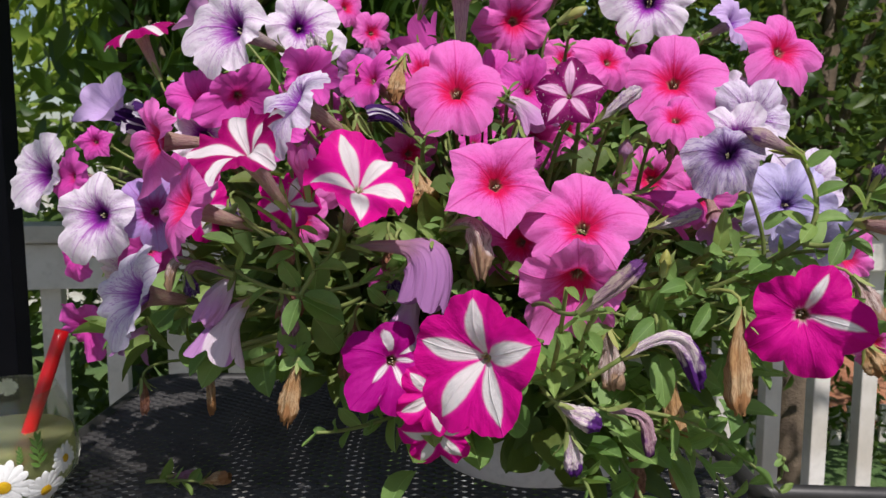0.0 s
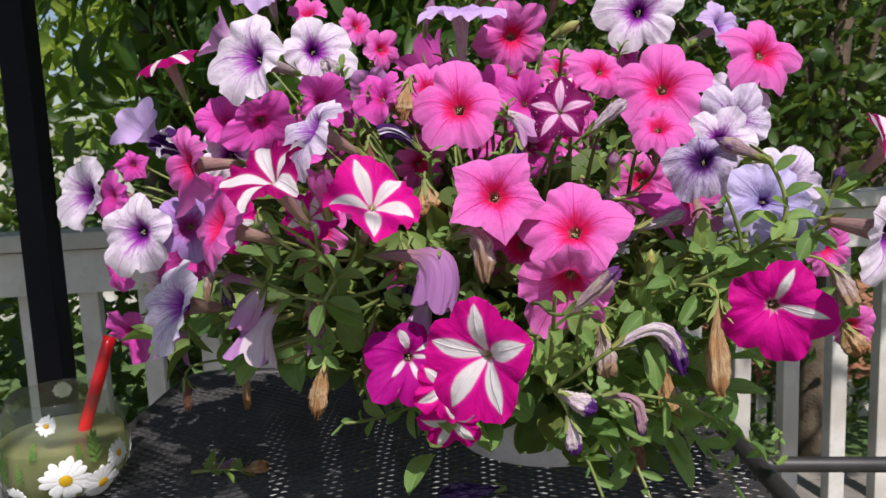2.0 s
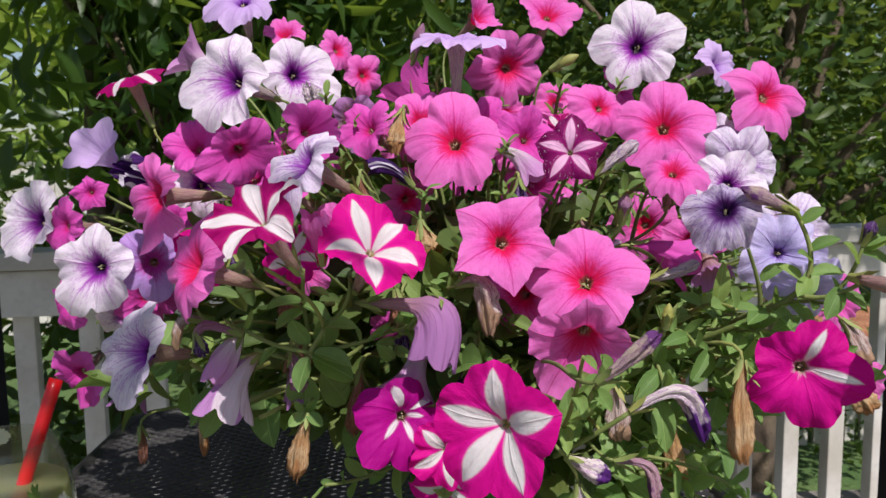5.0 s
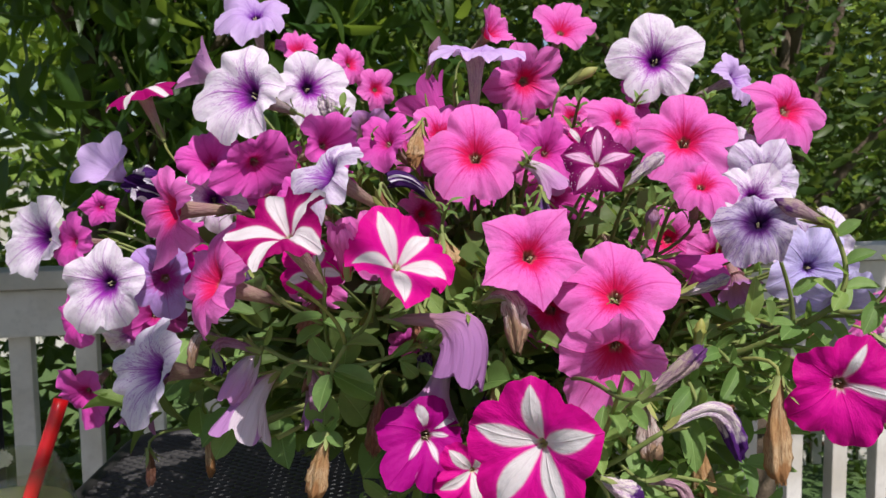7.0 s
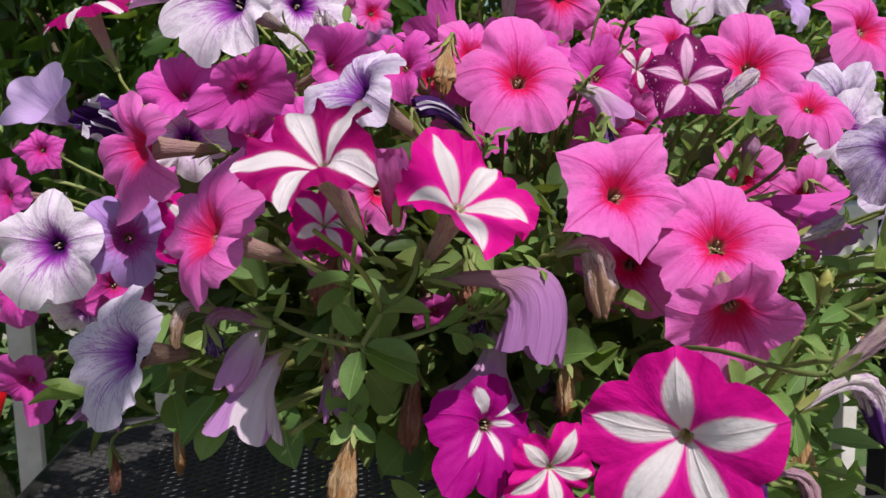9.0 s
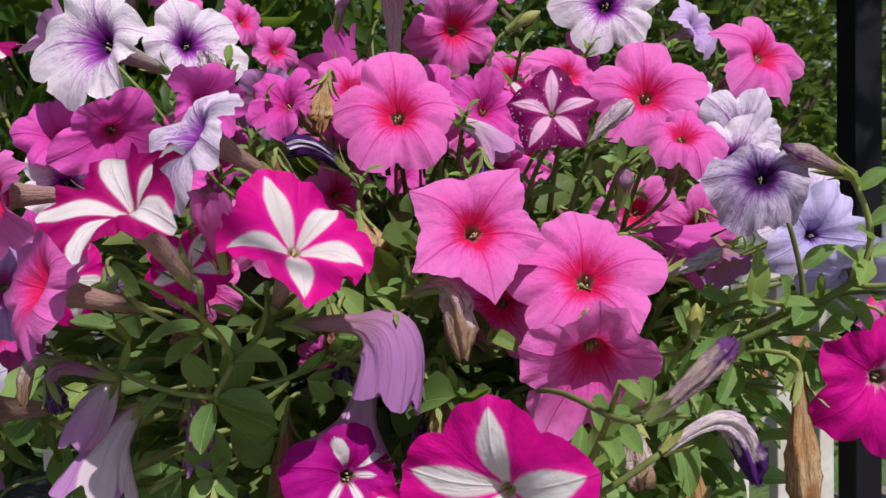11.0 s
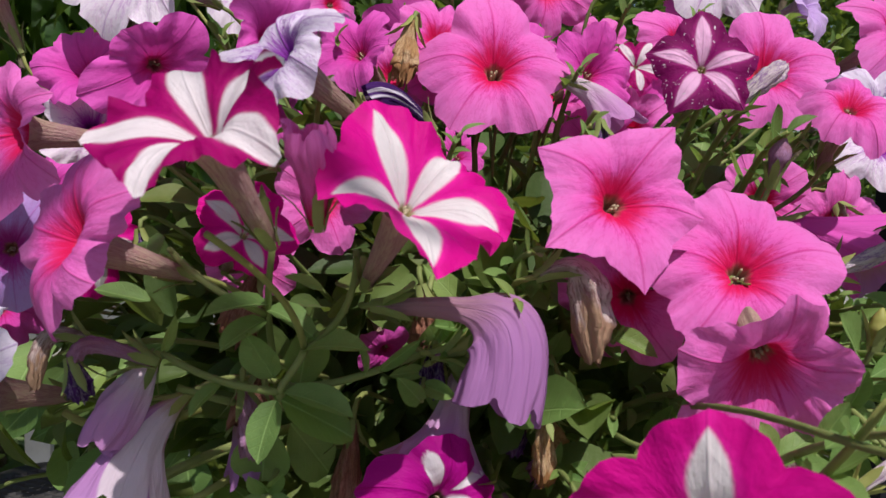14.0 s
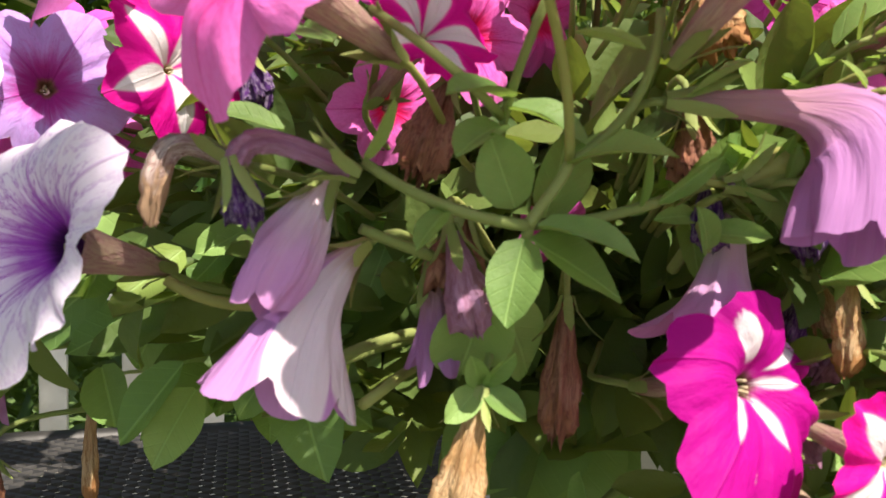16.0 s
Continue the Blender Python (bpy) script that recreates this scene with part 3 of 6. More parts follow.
def border():
    th = thing("garden_border", 1.9, 4.05, -0.6, "low white picket border round the mulch bed", "fence")
    me = bpy.data.meshes.new("picket")
    bm = box(bmesh.new(), -0.03, 0.03, -0.012, 0.012, 0.0, 0.22, 0.006)
    bm.to_mesh(me)
    bm.free()
    me.materials.append(PAINT)
    for i in range(26):
        place("picket", me, th, pose(0.9 + 0.10 * i, 4.05 + 0.015 * i, -0.6))
    bm = box(bmesh.new(), 0.0, 2.62, 0.013, 0.033, 0.12, 0.16, 0.003)
    me = bpy.data.meshes.new("border_rail")
    bm.to_mesh(me)
    bm.free()
    me.materials.append(PAINT)
    place("border_rail", me, th, pose(0.85, 4.05, -0.6, 0, 0, 8.5))


border()

# ---- the patio table ----
TX0, TX1, TY0, TY1 = -0.372, 0.272, 0.345, 0.985


def patio_table():
    th = thing("patio_table", -0.05, 0.665, 0, "black metal patio table with an expanded mesh top", "table")
    cx, cy, hx, hy, r = (TX0 + TX1) / 2, (TY0 + TY1) / 2, (TX1 - TX0) / 2, (TY1 - TY0) / 2, 0.045
    ring = []
    for sx, sy, a0 in ((1, 1, 0), (-1, 1, 90), (-1, -1, 180), (1, -1, 270)):
        for q in range(7):
            w = radians(a0 + 15 * q)
            ring.append(Vector((cx + sx * (hx - r) + r * math.cos(w), cy + sy * (hy - r) + r * math.sin(w), TABLE_Z - 0.008)))
    verts, faces = [], []
    n = len(ring)
    prof = [(0.011 * math.cos(2 * math.pi * q / 8), 0.011 * math.sin(2 * math.pi * q / 8)) for q in range(8)]
    mid = Vector((cx, cy, TABLE_Z - 0.008))
    for p in ring:
        d = Vector((p.x - cx, p.y - cy, 0)).normalized()
        for a, b in prof:
            verts.append(p + d * a + Vector((0, 0, b)))
    for i in range(n):
        for q in range(8):
            j, s = (i + 1) % n, (q + 1) % 8
            faces.append((i * 8 + q, i * 8 + s, j * 8 + s, j * 8 + q))
    place("frame", obj("frame", verts, faces, IRON), th)
    # expanded metal: zigzag strands that touch at their bends
    verts, faces = [], []
    dx, pitch, w = 0.0085, 0.0057, 0.00138
    rows, cols = int((TY1 - TY0 - 0.016) / pitch), int((TX1 - TX0 - 0.016) / dx)
    for j in range(rows):
        y = TY0 + 0.008 + pitch * (j + 0.5)
        for i in range(cols + 1):
            s = 1 if (i + j) % 2 else -1
            x, yy = TX0 + 0.008 + dx * i, y + s * pitch * 0.36
            b = len(verts)
            verts += [(x, yy - w, TABLE_Z - 0.0026), (x, yy - 0.3 * w, TABLE_Z), (x, yy + w, TABLE_Z - 0.0012)]
            if i:
                faces += [(b - 3, b, b + 1, b - 2), (b - 2, b + 1, b + 2, b - 1)]
    tagged(place("mesh_top", obj("mesh_top", verts, faces, IRON, smooth=False), th), kind="stuff")
    for sx in (TX0 + 0.05, TX1 - 0.05):
        for sy in (TY0 + 0.05, TY1 - 0.05):
            v, f, u = sweep(bezier((sx, sy, TABLE_Z - 0.012), (sx, sy, 0.5), (sx, sy, 0.3), (sx * 1.02, sy, 0.002), 6), [0.011] * 7, 8)
            place("leg", obj("leg", v, f, IRON), th)


patio_table()


def patio_chair():
    th = thing("patio_chair", 0.62, 0.6, 0, "black metal patio chair frame beside the table", "chair")
    z = 0.645
    for y in (0.85, 0.33):
        v, f, u = sweep([(0.34, y, z), (0.36, y - 0.002, z + 0.004), (0.5, y - 0.003, z), (0.7, y, z - 0.01), (0.88, y, z - 0.02)], [0.008, 0.0095, 0.0095, 0.0095, 0.009], 10)
        place("armrest", obj("armrest", v, f, IRON), th)
        for x in (0.62, 0.86):
            v, f, u = sweep([(x, y, z - 0.005), (x, y, 0.3), (x, y, 0.001)], [0.010, 0.010, 0.010], 8)
            place("leg", obj("leg", v, f, IRON), th)
    v, f, u = sweep([(0.62, 0.85, 0.40), (0.86, 0.85, 0.40), (0.86, 0.33, 0.40), (0.62, 0.33, 0.40), (0.62, 0.849, 0.40)], [0.009] * 5, 8)
    place("seat_frame", obj("seat_frame", v, f, IRON), th)


patio_chair()

# ---- the pot ----
POT = Vector((0.085, 0.722, TABLE_Z + 0.0005))


def flower_pot():
    th = thing("flower_pot", *POT, "white ribbed plastic flower pot on the mesh table", "flower pot")
    prof = [(q * 0.78, h) for q, h in ((0.0, 0.0), (0.105, 0.0), (0.115, 0.004), (0.125, 0.03), (0.137, 0.08), (0.143, 0.105), (0.152, 0.108), (0.153, 0.122), (0.147, 0.124), (0.140, 0.112), (0.132, 0.08), (0.11, 0.012), (0.0, 0.010))]
    v, f = lathe(prof, 96, lambda w, z: 0.020 * math.cos(32 * w) if 0.01 < z < 0.104 else 0.0)
    place("bowl", obj("bowl", v, f, PLASTIC), th, Matrix.Translation(POT))
    v, f = lathe([(0.0, 0.099), (0.05, 0.103), (0.09, 0.098), (0.103, 0.09)], 40)
    place("soil", obj("soil", v, f, SOIL), th, Matrix.Translation(POT))


flower_pot()

# ---- the plants ----
ROOT = (POT.x, POT.y, POT.z + 0.10)
pink_plant = thing("petunia_plant", *ROOT, "petunia plant with hot pink flowers and red throats", "plant", "petunias in the pot")
white_plant = thing("petunia_plant", ROOT[0] - 0.02, ROOT[1] + 0.01, ROOT[2], "petunia plant with white flowers and violet veined throats", "plant", "petunias in the pot")
star_plant = thing("petunia_plant", ROOT[0], ROOT[1] - 0.03, ROOT[2], "petunia plant with magenta flowers banded in white stars", "plant", "petunias in the pot")
lilac_plant = thing("petunia_plant", ROOT[0] + 0.03, ROOT[1], ROOT[2], "petunia plant with lilac flowers, many of them wilting", "plant", "petunias in the pot")
DOME, RADII = Vector((-0.01, 0.66, 0.90)), Vector((0.30, 0.25, 0.24))
BLOOMS = []


def inner(p, k_=0.55):
    """A place on the way from p to the heart of the plant."""
    p = Vector(p)
    return p.lerp(Vector((0.02, 0.70, 0.90)), k_)


def stem_mesh(a, b, c, d, r0=0.0011, r1=0.0012, n=8):
    v, f, u = sweep(bezier(a, b, c, d, n), [r0 + (r1 - r0) * i / n for i in range(n + 1)], 6)
    return obj("stem", v, f, STEM)


def calyx_mesh(size=1.0, spread=0.3, seed=0):
    """Five narrow sepals round the foot of a flower, which points along +z."""
    rng = random.Random(seed)
    verts, faces = [], []
    for i in range(5):
        w = 2 * math.pi * i / 5 + rng.uniform(-0.2, 0.2)
        ln = 0.013 * size * rng.uniform(0.8, 1.25)
        out = spread * rng.uniform(0.6, 1.5)
        d, s = Vector((math.cos(w), math.sin(w), 0)), Vector((-math.sin(w), math.cos(w), 0))
        b = len(verts)
        for q, wd in ((0.0, 0.0012), (0.35, 0.0017), (0.75, 0.0016), (1.0, 0.0002)):
            c = d * (0.0019 * size + out * ln * q * q + 0.001 * q) + Vector((0, 0, ln * q - 0.002))
            verts += [c - s * wd * size, c + d * 0.0005, c + s * wd * size]
        for q in range(3):
            faces += [(b + 3 * q, b + 3 * q + 1, b + 3 * q + 4, b + 3 * q + 3), (b + 3 * q + 1, b + 3 * q + 2, b + 3 * q + 5, b + 3 * q + 4)]
    return obj("calyx", verts, faces, STEM)


def corolla(R, mat, seed, cup, notch, wave, point, reflex, fold, close, deep=1.0, lobes=None, lifts=None, turns=None, throat=0.8, ang=90, rings=14):
    """The open flower; lobes, lifts and turns: the length, forward bend and turn of each of its five lobes."""
    rng = random.Random(seed)
    k_ = R / 0.033
    lobe = [rng.uniform(-1, 1) for _ in range(5)]
    grow = [rng.uniform(0.93, 1.06) for _ in range(5)]
    tw = 0.0 if lobes else rng.uniform(-0.06, 0.06)
    grow = lobes or grow
    turns = [radians(v) for v in turns or (0, 0, 0, 0, 0)]
    if lifts:
        lobe, fold = lifts, 1.0
    ph = rng.uniform(0, 50)
    prof = [(0.0016, -0.022, 0.0), (0.0024, -0.016, 0.03), (0.0032, -0.011, 0.055), (0.0040, -0.0070, 0.085), (0.0049, -0.0040, 0.115), (0.0060, -0.0016, 0.15)]
    prof = [(throat * r, z * deep, q) for r, z, q in prof]
    calm = max(0.0, 1 - 2.5 * close)
    verts, uvs, faces = [], [], []
    for r, z, rho in prof:
        for i in range(ang):
            w = 2 * math.pi * i / ang
            five = 1 + 0.10 * math.cos(5 * w)
            verts.append((r * k_ * five * math.cos(w), r * k_ * five * math.sin(w), z * k_))
            uvs.append((0.5 + 0.5 * rho * math.cos(w), 0.5 + 0.5 * rho * math.sin(w)))
    r0 = 0.0060 * throat * k_
    for j in range(1, rings + 1):
        s = j / rings
        for i in range(ang):
            w = 2 * math.pi * i / ang
            turn = w * 5 / (2 * math.pi)
            cell = int(math.floor(turn + 0.5)) % 5
            off = abs(turn - math.floor(turn + 0.5)) * 2
            nb = (cell + (1 if turn > math.floor(turn + 0.5) else -1)) % 5
            t_ = 0.5 * off * off
            g = grow[cell] * (1 - t_) + grow[nb] * t_
            lf = lobe[cell] * (1 - t_) + lobe[nb] * t_
            rim = (1 - 0.85 * notch * off ** 2.8) * (1 - point * off ** 0.75) * g
            tip = noise.noise(Vector((math.cos(w) * 3.2, math.sin(w) * 3.2, ph + 9)))
            rim *= 1 + 0.045 * math.exp(-((off / 0.13) ** 2)) + (0.03 if lobes else 0.055) * tip + 0.02 * calm * noise.noise(Vector((math.cos(w) * 9, math.sin(w) * 9, ph)))
            r = r0 + (R * rim - r0) * s
            n1 = noise.noise(Vector((math.cos(w) * 1.6, math.sin(w) * 1.6, ph + s * 0.6)))
            n2 = noise.noise(Vector((math.cos(w) * 5.0, math.sin(w) * 5.0, ph + 4 + s * 1.3)))
            z = -0.0016 * k_ + R * (cup * s ** (1 + 2.2 * close) + 0.33 * (1 - math.exp(-3.0 * s)) - reflex * s * s)
            z -= R * 0.16 * max(0.0, s - 0.45) * (1 - off) ** 1.5
            z += R * s * s * (wave * 1.6 * n1 + wave * 0.9 * n2 * s + fold * lf)
            z -= R * 0.10 * s * (1 - 0.5 * s) * math.exp(-((1 - off) / 0.25) ** 2)
            z += R * 0.028 * calm * s * noise.noise(Vector((math.cos(w) * 12, math.sin(w) * 12, ph + 2 + s * 0.8)))
            z += R * 0.14 * calm * max(0.0, s - 0.6) * noise.noise(Vector((math.cos(w) * 7, math.sin(w) * 7, ph + 7 + s)))
            z += R * 0.022 * math.sin(math.pi * s) * math.exp(-(off / 0.10) ** 2)
            shrink = 1 - (0.22 * max(cup, 0) + close) * s ** 0.8
            ww = w + (tw + turns[cell] * (1 - 0.5 * off) + turns[nb] * 0.5 * off) * s
            verts.append((r * shrink * math.cos(ww), r * shrink * math.sin(ww), z))
            rho = 0.15 + 0.85 * s
            uvs.append((0.5 + 0.5 * rho * math.cos(w), 0.5 + 0.5 * rho * math.sin(w)))
    for j in range(len(prof) + rings - 1):
        for i in range(ang):
            n = (i + 1) % ang
            faces.append((j * ang + i, j * ang + n, (j + 1) * ang + n, (j + 1) * ang + i))
    return obj("flower", verts, faces, mat, uvs)


COUNT = [0]


def flower(plant, mat, x, y, z, R, az=0, el=0, spin=90, label="", cup=0.06, notch=0.31, wave=0.17, point=0.0, reflex=0.20, fold=0.16, tube=0.040, tube_mat=None, stem=True, base=None, close=0.0, lobes=None, lifts=None, turns=None):
    """One petunia: x, y, z is its throat, R its radius; az, el: the way it faces (0, 0: towards -y)."""
    COUNT[0] += 1
    seed = COUNT[0]
    f = facing(az, el)
    m = frame_of((x, y, z), f, spin)
    ob = place("flower", corolla(R, mat, seed, cup, notch, wave, point, reflex, fold, close, 0.45 if base is None else 0.2, lobes, lifts, turns, 0.5 if mat in (STAR, CRIMSON, FLECKED) else 0.8), plant, m, label)
    k_ = R / 0.033
    tl = tube * k_ ** 0.5
    f_end = Vector((0, 0, -tl))
    if base is not None:
        f_end = m.inverted() @ Vector(base)
    path = bezier((0, 0, 0.0026 * k_), (0, 0, -0.012 * k_), f_end * 0.72 + Vector((0, 0, -0.004)), f_end, 9)
    rad = [0.0115 * k_, 0.0070 * k_, 0.0056 * k_, 0.0049 * k_, 0.0043 * k_, 0.0038 * k_, 0.0033 * k_, 0.0029, 0.0025, 0.0023]
    v, fc, uv = sweep(path, rad, 16, cap=False)
    place("flower_tube", obj("flower_tube", v, fc, tube_mat or TUBE, uv), ob, None, "", world=False)
    grow = (path[-2] - path[-1]).to_track_quat("Z", "Y").to_matrix().to_4x4()
    place("calyx", calyx_mesh(1.0, 0.35, seed), ob, Matrix.Translation(f_end) @ grow, "", world=False)
    # pistil and anthers deep in the throat
    rng = random.Random(seed)
    verts, faces = [], []
    for i in range(4):
        c = (rng.uniform(-0.0019, 0.0019) * k_, rng.uniform(-0.0019, 0.0019) * k_)
        v2, f2, u2 = sweep([(0, 0, -0.012 * k_), (c[0], c[1], -0.006 * k_), (c[0], c[1], -0.0030 * k_), (c[0], c[1], -0.0014 * k_)], [0.0003, 0.0003, 0.0006 * k_, 0.0004 * k_], 6)
        faces += [tuple(q + len(verts) for q in g) for g in f2]
        verts += v2
    place("stamen", obj("stamen", verts, faces, POLLEN), ob, None, "", world=False)
    foot = m @ f_end
    if stem:
        end = inner(foot, 0.28)
        inv = m.inverted()
        back = (m.to_3x3() @ (path[-1] - path[-2])).normalized()
        b = foot + back * 0.018 + Vector((rng.uniform(-0.008, 0.008), 0, rng.uniform(-0.004, 0.010)))
        pts = [inv @ q for q in (foot, b, b.lerp(end, 0.5) + Vector((0, 0, -0.01)), end)]
        place("stem", stem_mesh(*pts), ob, None, "", world=False)
    BLOOMS.append((Vector((x, y, z)), R))
    return ob


def withered(plant, mat, base, tip, r=0.007, seed=0, ragged=0.5, label="", bow=0.0, stem=True, neck=0.0022, via=None):
    """A spent flower: a crumpled tube from its calyx at base to its ragged mouth at tip."""
    COUNT[0] += 1
    rng = random.Random(COUNT[0] * 7 + seed)
    base, tip = Vector(base), Vector(tip)
    axis = tip - base
    side = axis.cross(Vector((0, 1, 0.2))).normalized()
    mid = base.lerp(tip, 0.5) + Vector((0, 0, bow)) + side * axis.length * rng.uniform(-0.06, 0.06)
    n, sides = 24, 28
    bend = 0.66
    if via:
        mid, bend = Vector(via), 0.82
    pts = bezier(base, base.lerp(mid, bend), tip.lerp(mid, bend), tip, n)
    v, f, u = sweep(pts, [1.0] * (n + 1), sides, cap=False)
    out = []
    ph = rng.uniform(0, 99)
    for i, p in enumerate(pts):
        s = i / n
        rad = neck + (0.82 * r - neck) * min(1, s / 0.6) ** 1.3
        if s > 0.85:
            rad *= 1 - 0.62 * ((s - 0.85) / 0.15) ** 1.4 * rng.uniform(0.85, 1.1)
        for q in range(sides):
            d = (v[i * sides + q] - p)
            w = 2 * math.pi * q / sides
            crease = 0.26 * math.cos(5 * w + 2 * s + ph) + 0.12 * math.cos(9 * w - s + ph) + 0.18 * noise.noise(Vector((math.cos(w) * 3, math.sin(w) * 3, s * 5 + ph)))
            crumple = noise.noise(Vector((math.cos(w) * 5, math.sin(w) * 5, s * 12 + ph)))
            flat = 0.65 + 0.35 * abs(math.cos(w))
            along = axis.normalized() * (ragged * r * crumple * max(0, s - 0.55) * 3)
            out.append(p + d * rad * flat * (1 + crease * min(1, s * 2) + 0.24 * crumple * min(1, s * 1.5) + 0.10 * noise.noise(Vector((math.cos(w) * 9, math.sin(w) * 9, s * 16 + ph)))) + along)
    ob = place("withered_flower", obj("withered_flower", out, f, mat, u), plant, None, label)
    q = Matrix.Translation(base) @ (mid - base).to_track_quat("Z", "Y").to_matrix().to_4x4()
    place("calyx", calyx_mesh(0.9, 0.5, seed), ob, q, "", world=False)
    if stem:
        end = inner(base, 0.26)
        d = (mid - base).normalized()
        place("stem", stem_mesh(base, base - d * 0.016 + Vector((0, 0, 0.004)), base.lerp(end, 0.5) + Vector((0, 0, 0.006)), end), ob, None, "", world=False)
    return ob


def limp(plant, mat, base, a, b, end, r, lobes, label="", squash=1.0, thin=(0, 1, 0), flare=0.3, turn=0.0, stem=True, open_=1.7, crumple=0.14, knee=0.0):
    """A tired flower that hangs: a soft funnel along a path from its calyx, with lobes of uneven length at its mouth."""
    COUNT[0] += 1
    rng = random.Random(COUNT[0] * 11)
    ph = rng.uniform(0, 99)
    n, sides = 26, 60
    pts = bezier(base, a, b, end, n)
    v, f, u = sweep(pts, [1.0] * (n + 1), sides, cap=False)
    thin = Vector(thin).normalized()
    lead = (pts[-1] - pts[-3]).normalized()
    verts, uvs = [], []
    for i, p in enumerate(pts):
        s = i / n
        wide = 0.0024 + (r - 0.0024) * (0.22 * min(1.0, s / 0.3) + 0.78 * max(0.0, (s - 0.22) / 0.78) ** open_)
        if knee:
            k_ = min(1.0, max(0.0, (s - knee) / 0.34))
            wide = 0.0022 + (r - 0.0022) * (0.20 * min(1.0, s / knee) + 0.80 * k_ * k_ * (3 - 2 * k_))
        rim = max(0.0, (s - 0.66) / 0.34)
        for q in range(sides):
            w = 2 * math.pi * q / sides
            five = (w * 5 / (2 * math.pi) + turn)
            cell = int(math.floor(five + 0.5)) % 5
            off = abs(five - math.floor(five + 0.5)) * 2
            d = v[i * sides + q] - p
            d -= thin * d.dot(thin) * (1 - squash) * s
            n1 = noise.noise(Vector((math.cos(w) * 1.7, math.sin(w) * 1.7, s * 2.2 + ph)))
            n2 = noise.noise(Vector((math.cos(w) * 4.5, math.sin(w) * 4.5, s * 4.0 + ph + 5)))
            rad = wide * (1 + s * (0.16 * (1 - off) ** 2 - 0.10 * off + 1.6 * crumple * n1 + crumple * n2) + flare * rim * rim * (1 - 0.6 * off ** 2))
            long = lobes[cell] * (1 - off ** 2.6) * rim * rim
            verts.append(p + d * rad + lead * long + thin * (0.10 * r * rim * n2))
            rho = 0.16 + 0.84 * s
            uvs.append((0.5 + 0.5 * rho * math.cos(w), 0.5 + 0.5 * rho * math.sin(w)))
    ob = place("limp_flower", obj("limp_flower", verts, f, mat, uvs), plant, None, label)
    first = (pts[1] - pts[0]).normalized()
    q = Matrix.Translation(pts[0]) @ first.to_track_quat("Z", "Y").to_matrix().to_4x4()
    place("calyx", calyx_mesh(1.0, 0.4, COUNT[0]), ob, q, "", world=False)
    if stem:
        foot = inner(base, 0.26)
        place("stem", stem_mesh(pts[0], pts[0] - first * 0.016, pts[0].lerp(foot, 0.5) + Vector((0, 0, 0.006)), foot), ob, None, "", world=False)
    return ob


def bud(plant, mat, base, tip, r=0.004, seed=0, label="", stem=True):
    base, tip = Vector(base), Vector(tip)
    n = 10
    rad = [0.0022, 0.0023, 0.0024, 0.0027, 0.0032, 0.0038, r, r, 0.8 * r, 0.5 * r, 0.15 * r]
    v, f, u = sweep(bezier(base, base.lerp(tip, 0.33), base.lerp(tip, 0.66), tip, n), rad, 12)
    ob = place("bud", obj("bud", v, f, mat, u), plant, None, label)
    q = Matrix.Translation(base) @ (tip - base).to_track_quat("Z", "Y").to_matrix().to_4x4()
    place("calyx", calyx_mesh(1.0, 0.3, seed), ob, q, "", world=False)
    if stem:
        end = inner(base, 0.25)
        d = (tip - base).normalized()
        place("stem", stem_mesh(base, base - d * 0.02, base.lerp(end, 0.5), end), ob, None, "", world=False)
    return ob


def leaf_blade(seed, bow, foldup, wide):
    """A soft oval leaf along +y, one unit long."""
    rng = random.Random(seed)
    verts, faces = [], []
    n, half = 9, 2
    tw = rng.uniform(-0.25, 0.25)
    for i in range(n):
        s = i / (n - 1)
        w = wide * 0.5 * (math.sin(math.pi * s ** 1.02) ** 0.62 if 0 < s < 1 else 0.0) + (0.03 if s < 0.2 else 0.004)
        for q in range(-half, half + 1):
            a = q / half
            x = w * a
            z = -bow * s * s + foldup * abs(x) + 0.05 * w * math.sin(9 * s + seed) * abs(a) - 0.02 * (1 - abs(a))
            verts.append((x + tw * 0.15 * s * s, s, z + tw * x * s))
    c = 2 * half + 1
    for i in range(n - 1):
        for q in range(c - 1):
            faces.append((i * c + q, i * c + q + 1, (i + 1) * c + q + 1, (i + 1) * c + q))
    return verts, faces


BLADES = [leaf_blade(s, b, fu, w) for s, b, fu, w in ((1, 0.25, 0.35, 0.62), (2, 0.10, 0.25, 0.68), (3, 0.40, 0.45, 0.58), (4, 0.0, 0.5, 0.48), (5, 0.55, 0.3, 0.62), (6, -0.15, 0.35, 0.44), (7, 0.12, 0.15, 0.84), (8, 0.3, 0.25, 0.72))]
LEAVES = [obj("leaf", v, f, LEAF) for v, f in BLADES]


def leaf_pose(base, tip, up=(0, -0.5, 0.8), wide=1.0):
    base, tip = Vector(base), Vector(tip)
    y = (tip - base)
    ln = y.length
    y.normalize()
    zz = Vector(up)
    x = y.cross(zz)
    if x.length < 0.05:
        x = y.cross(Vector((1, 0.1, 0)))
    x.normalize()
    zz = x.cross(y)
    r = Matrix((x, y, zz)).transposed().to_4x4()
    return Matrix.Translation(base) @ r @ Matrix.Diagonal((ln * wide, ln, ln, 1))


def leaf(plant, base, tip, up=(0, -0.5, 0.8), wide=1.0, kind=0, label=""):
    return place("leaf", LEAVES[kind % 8], plant, leaf_pose(base, tip, up, wide), label)


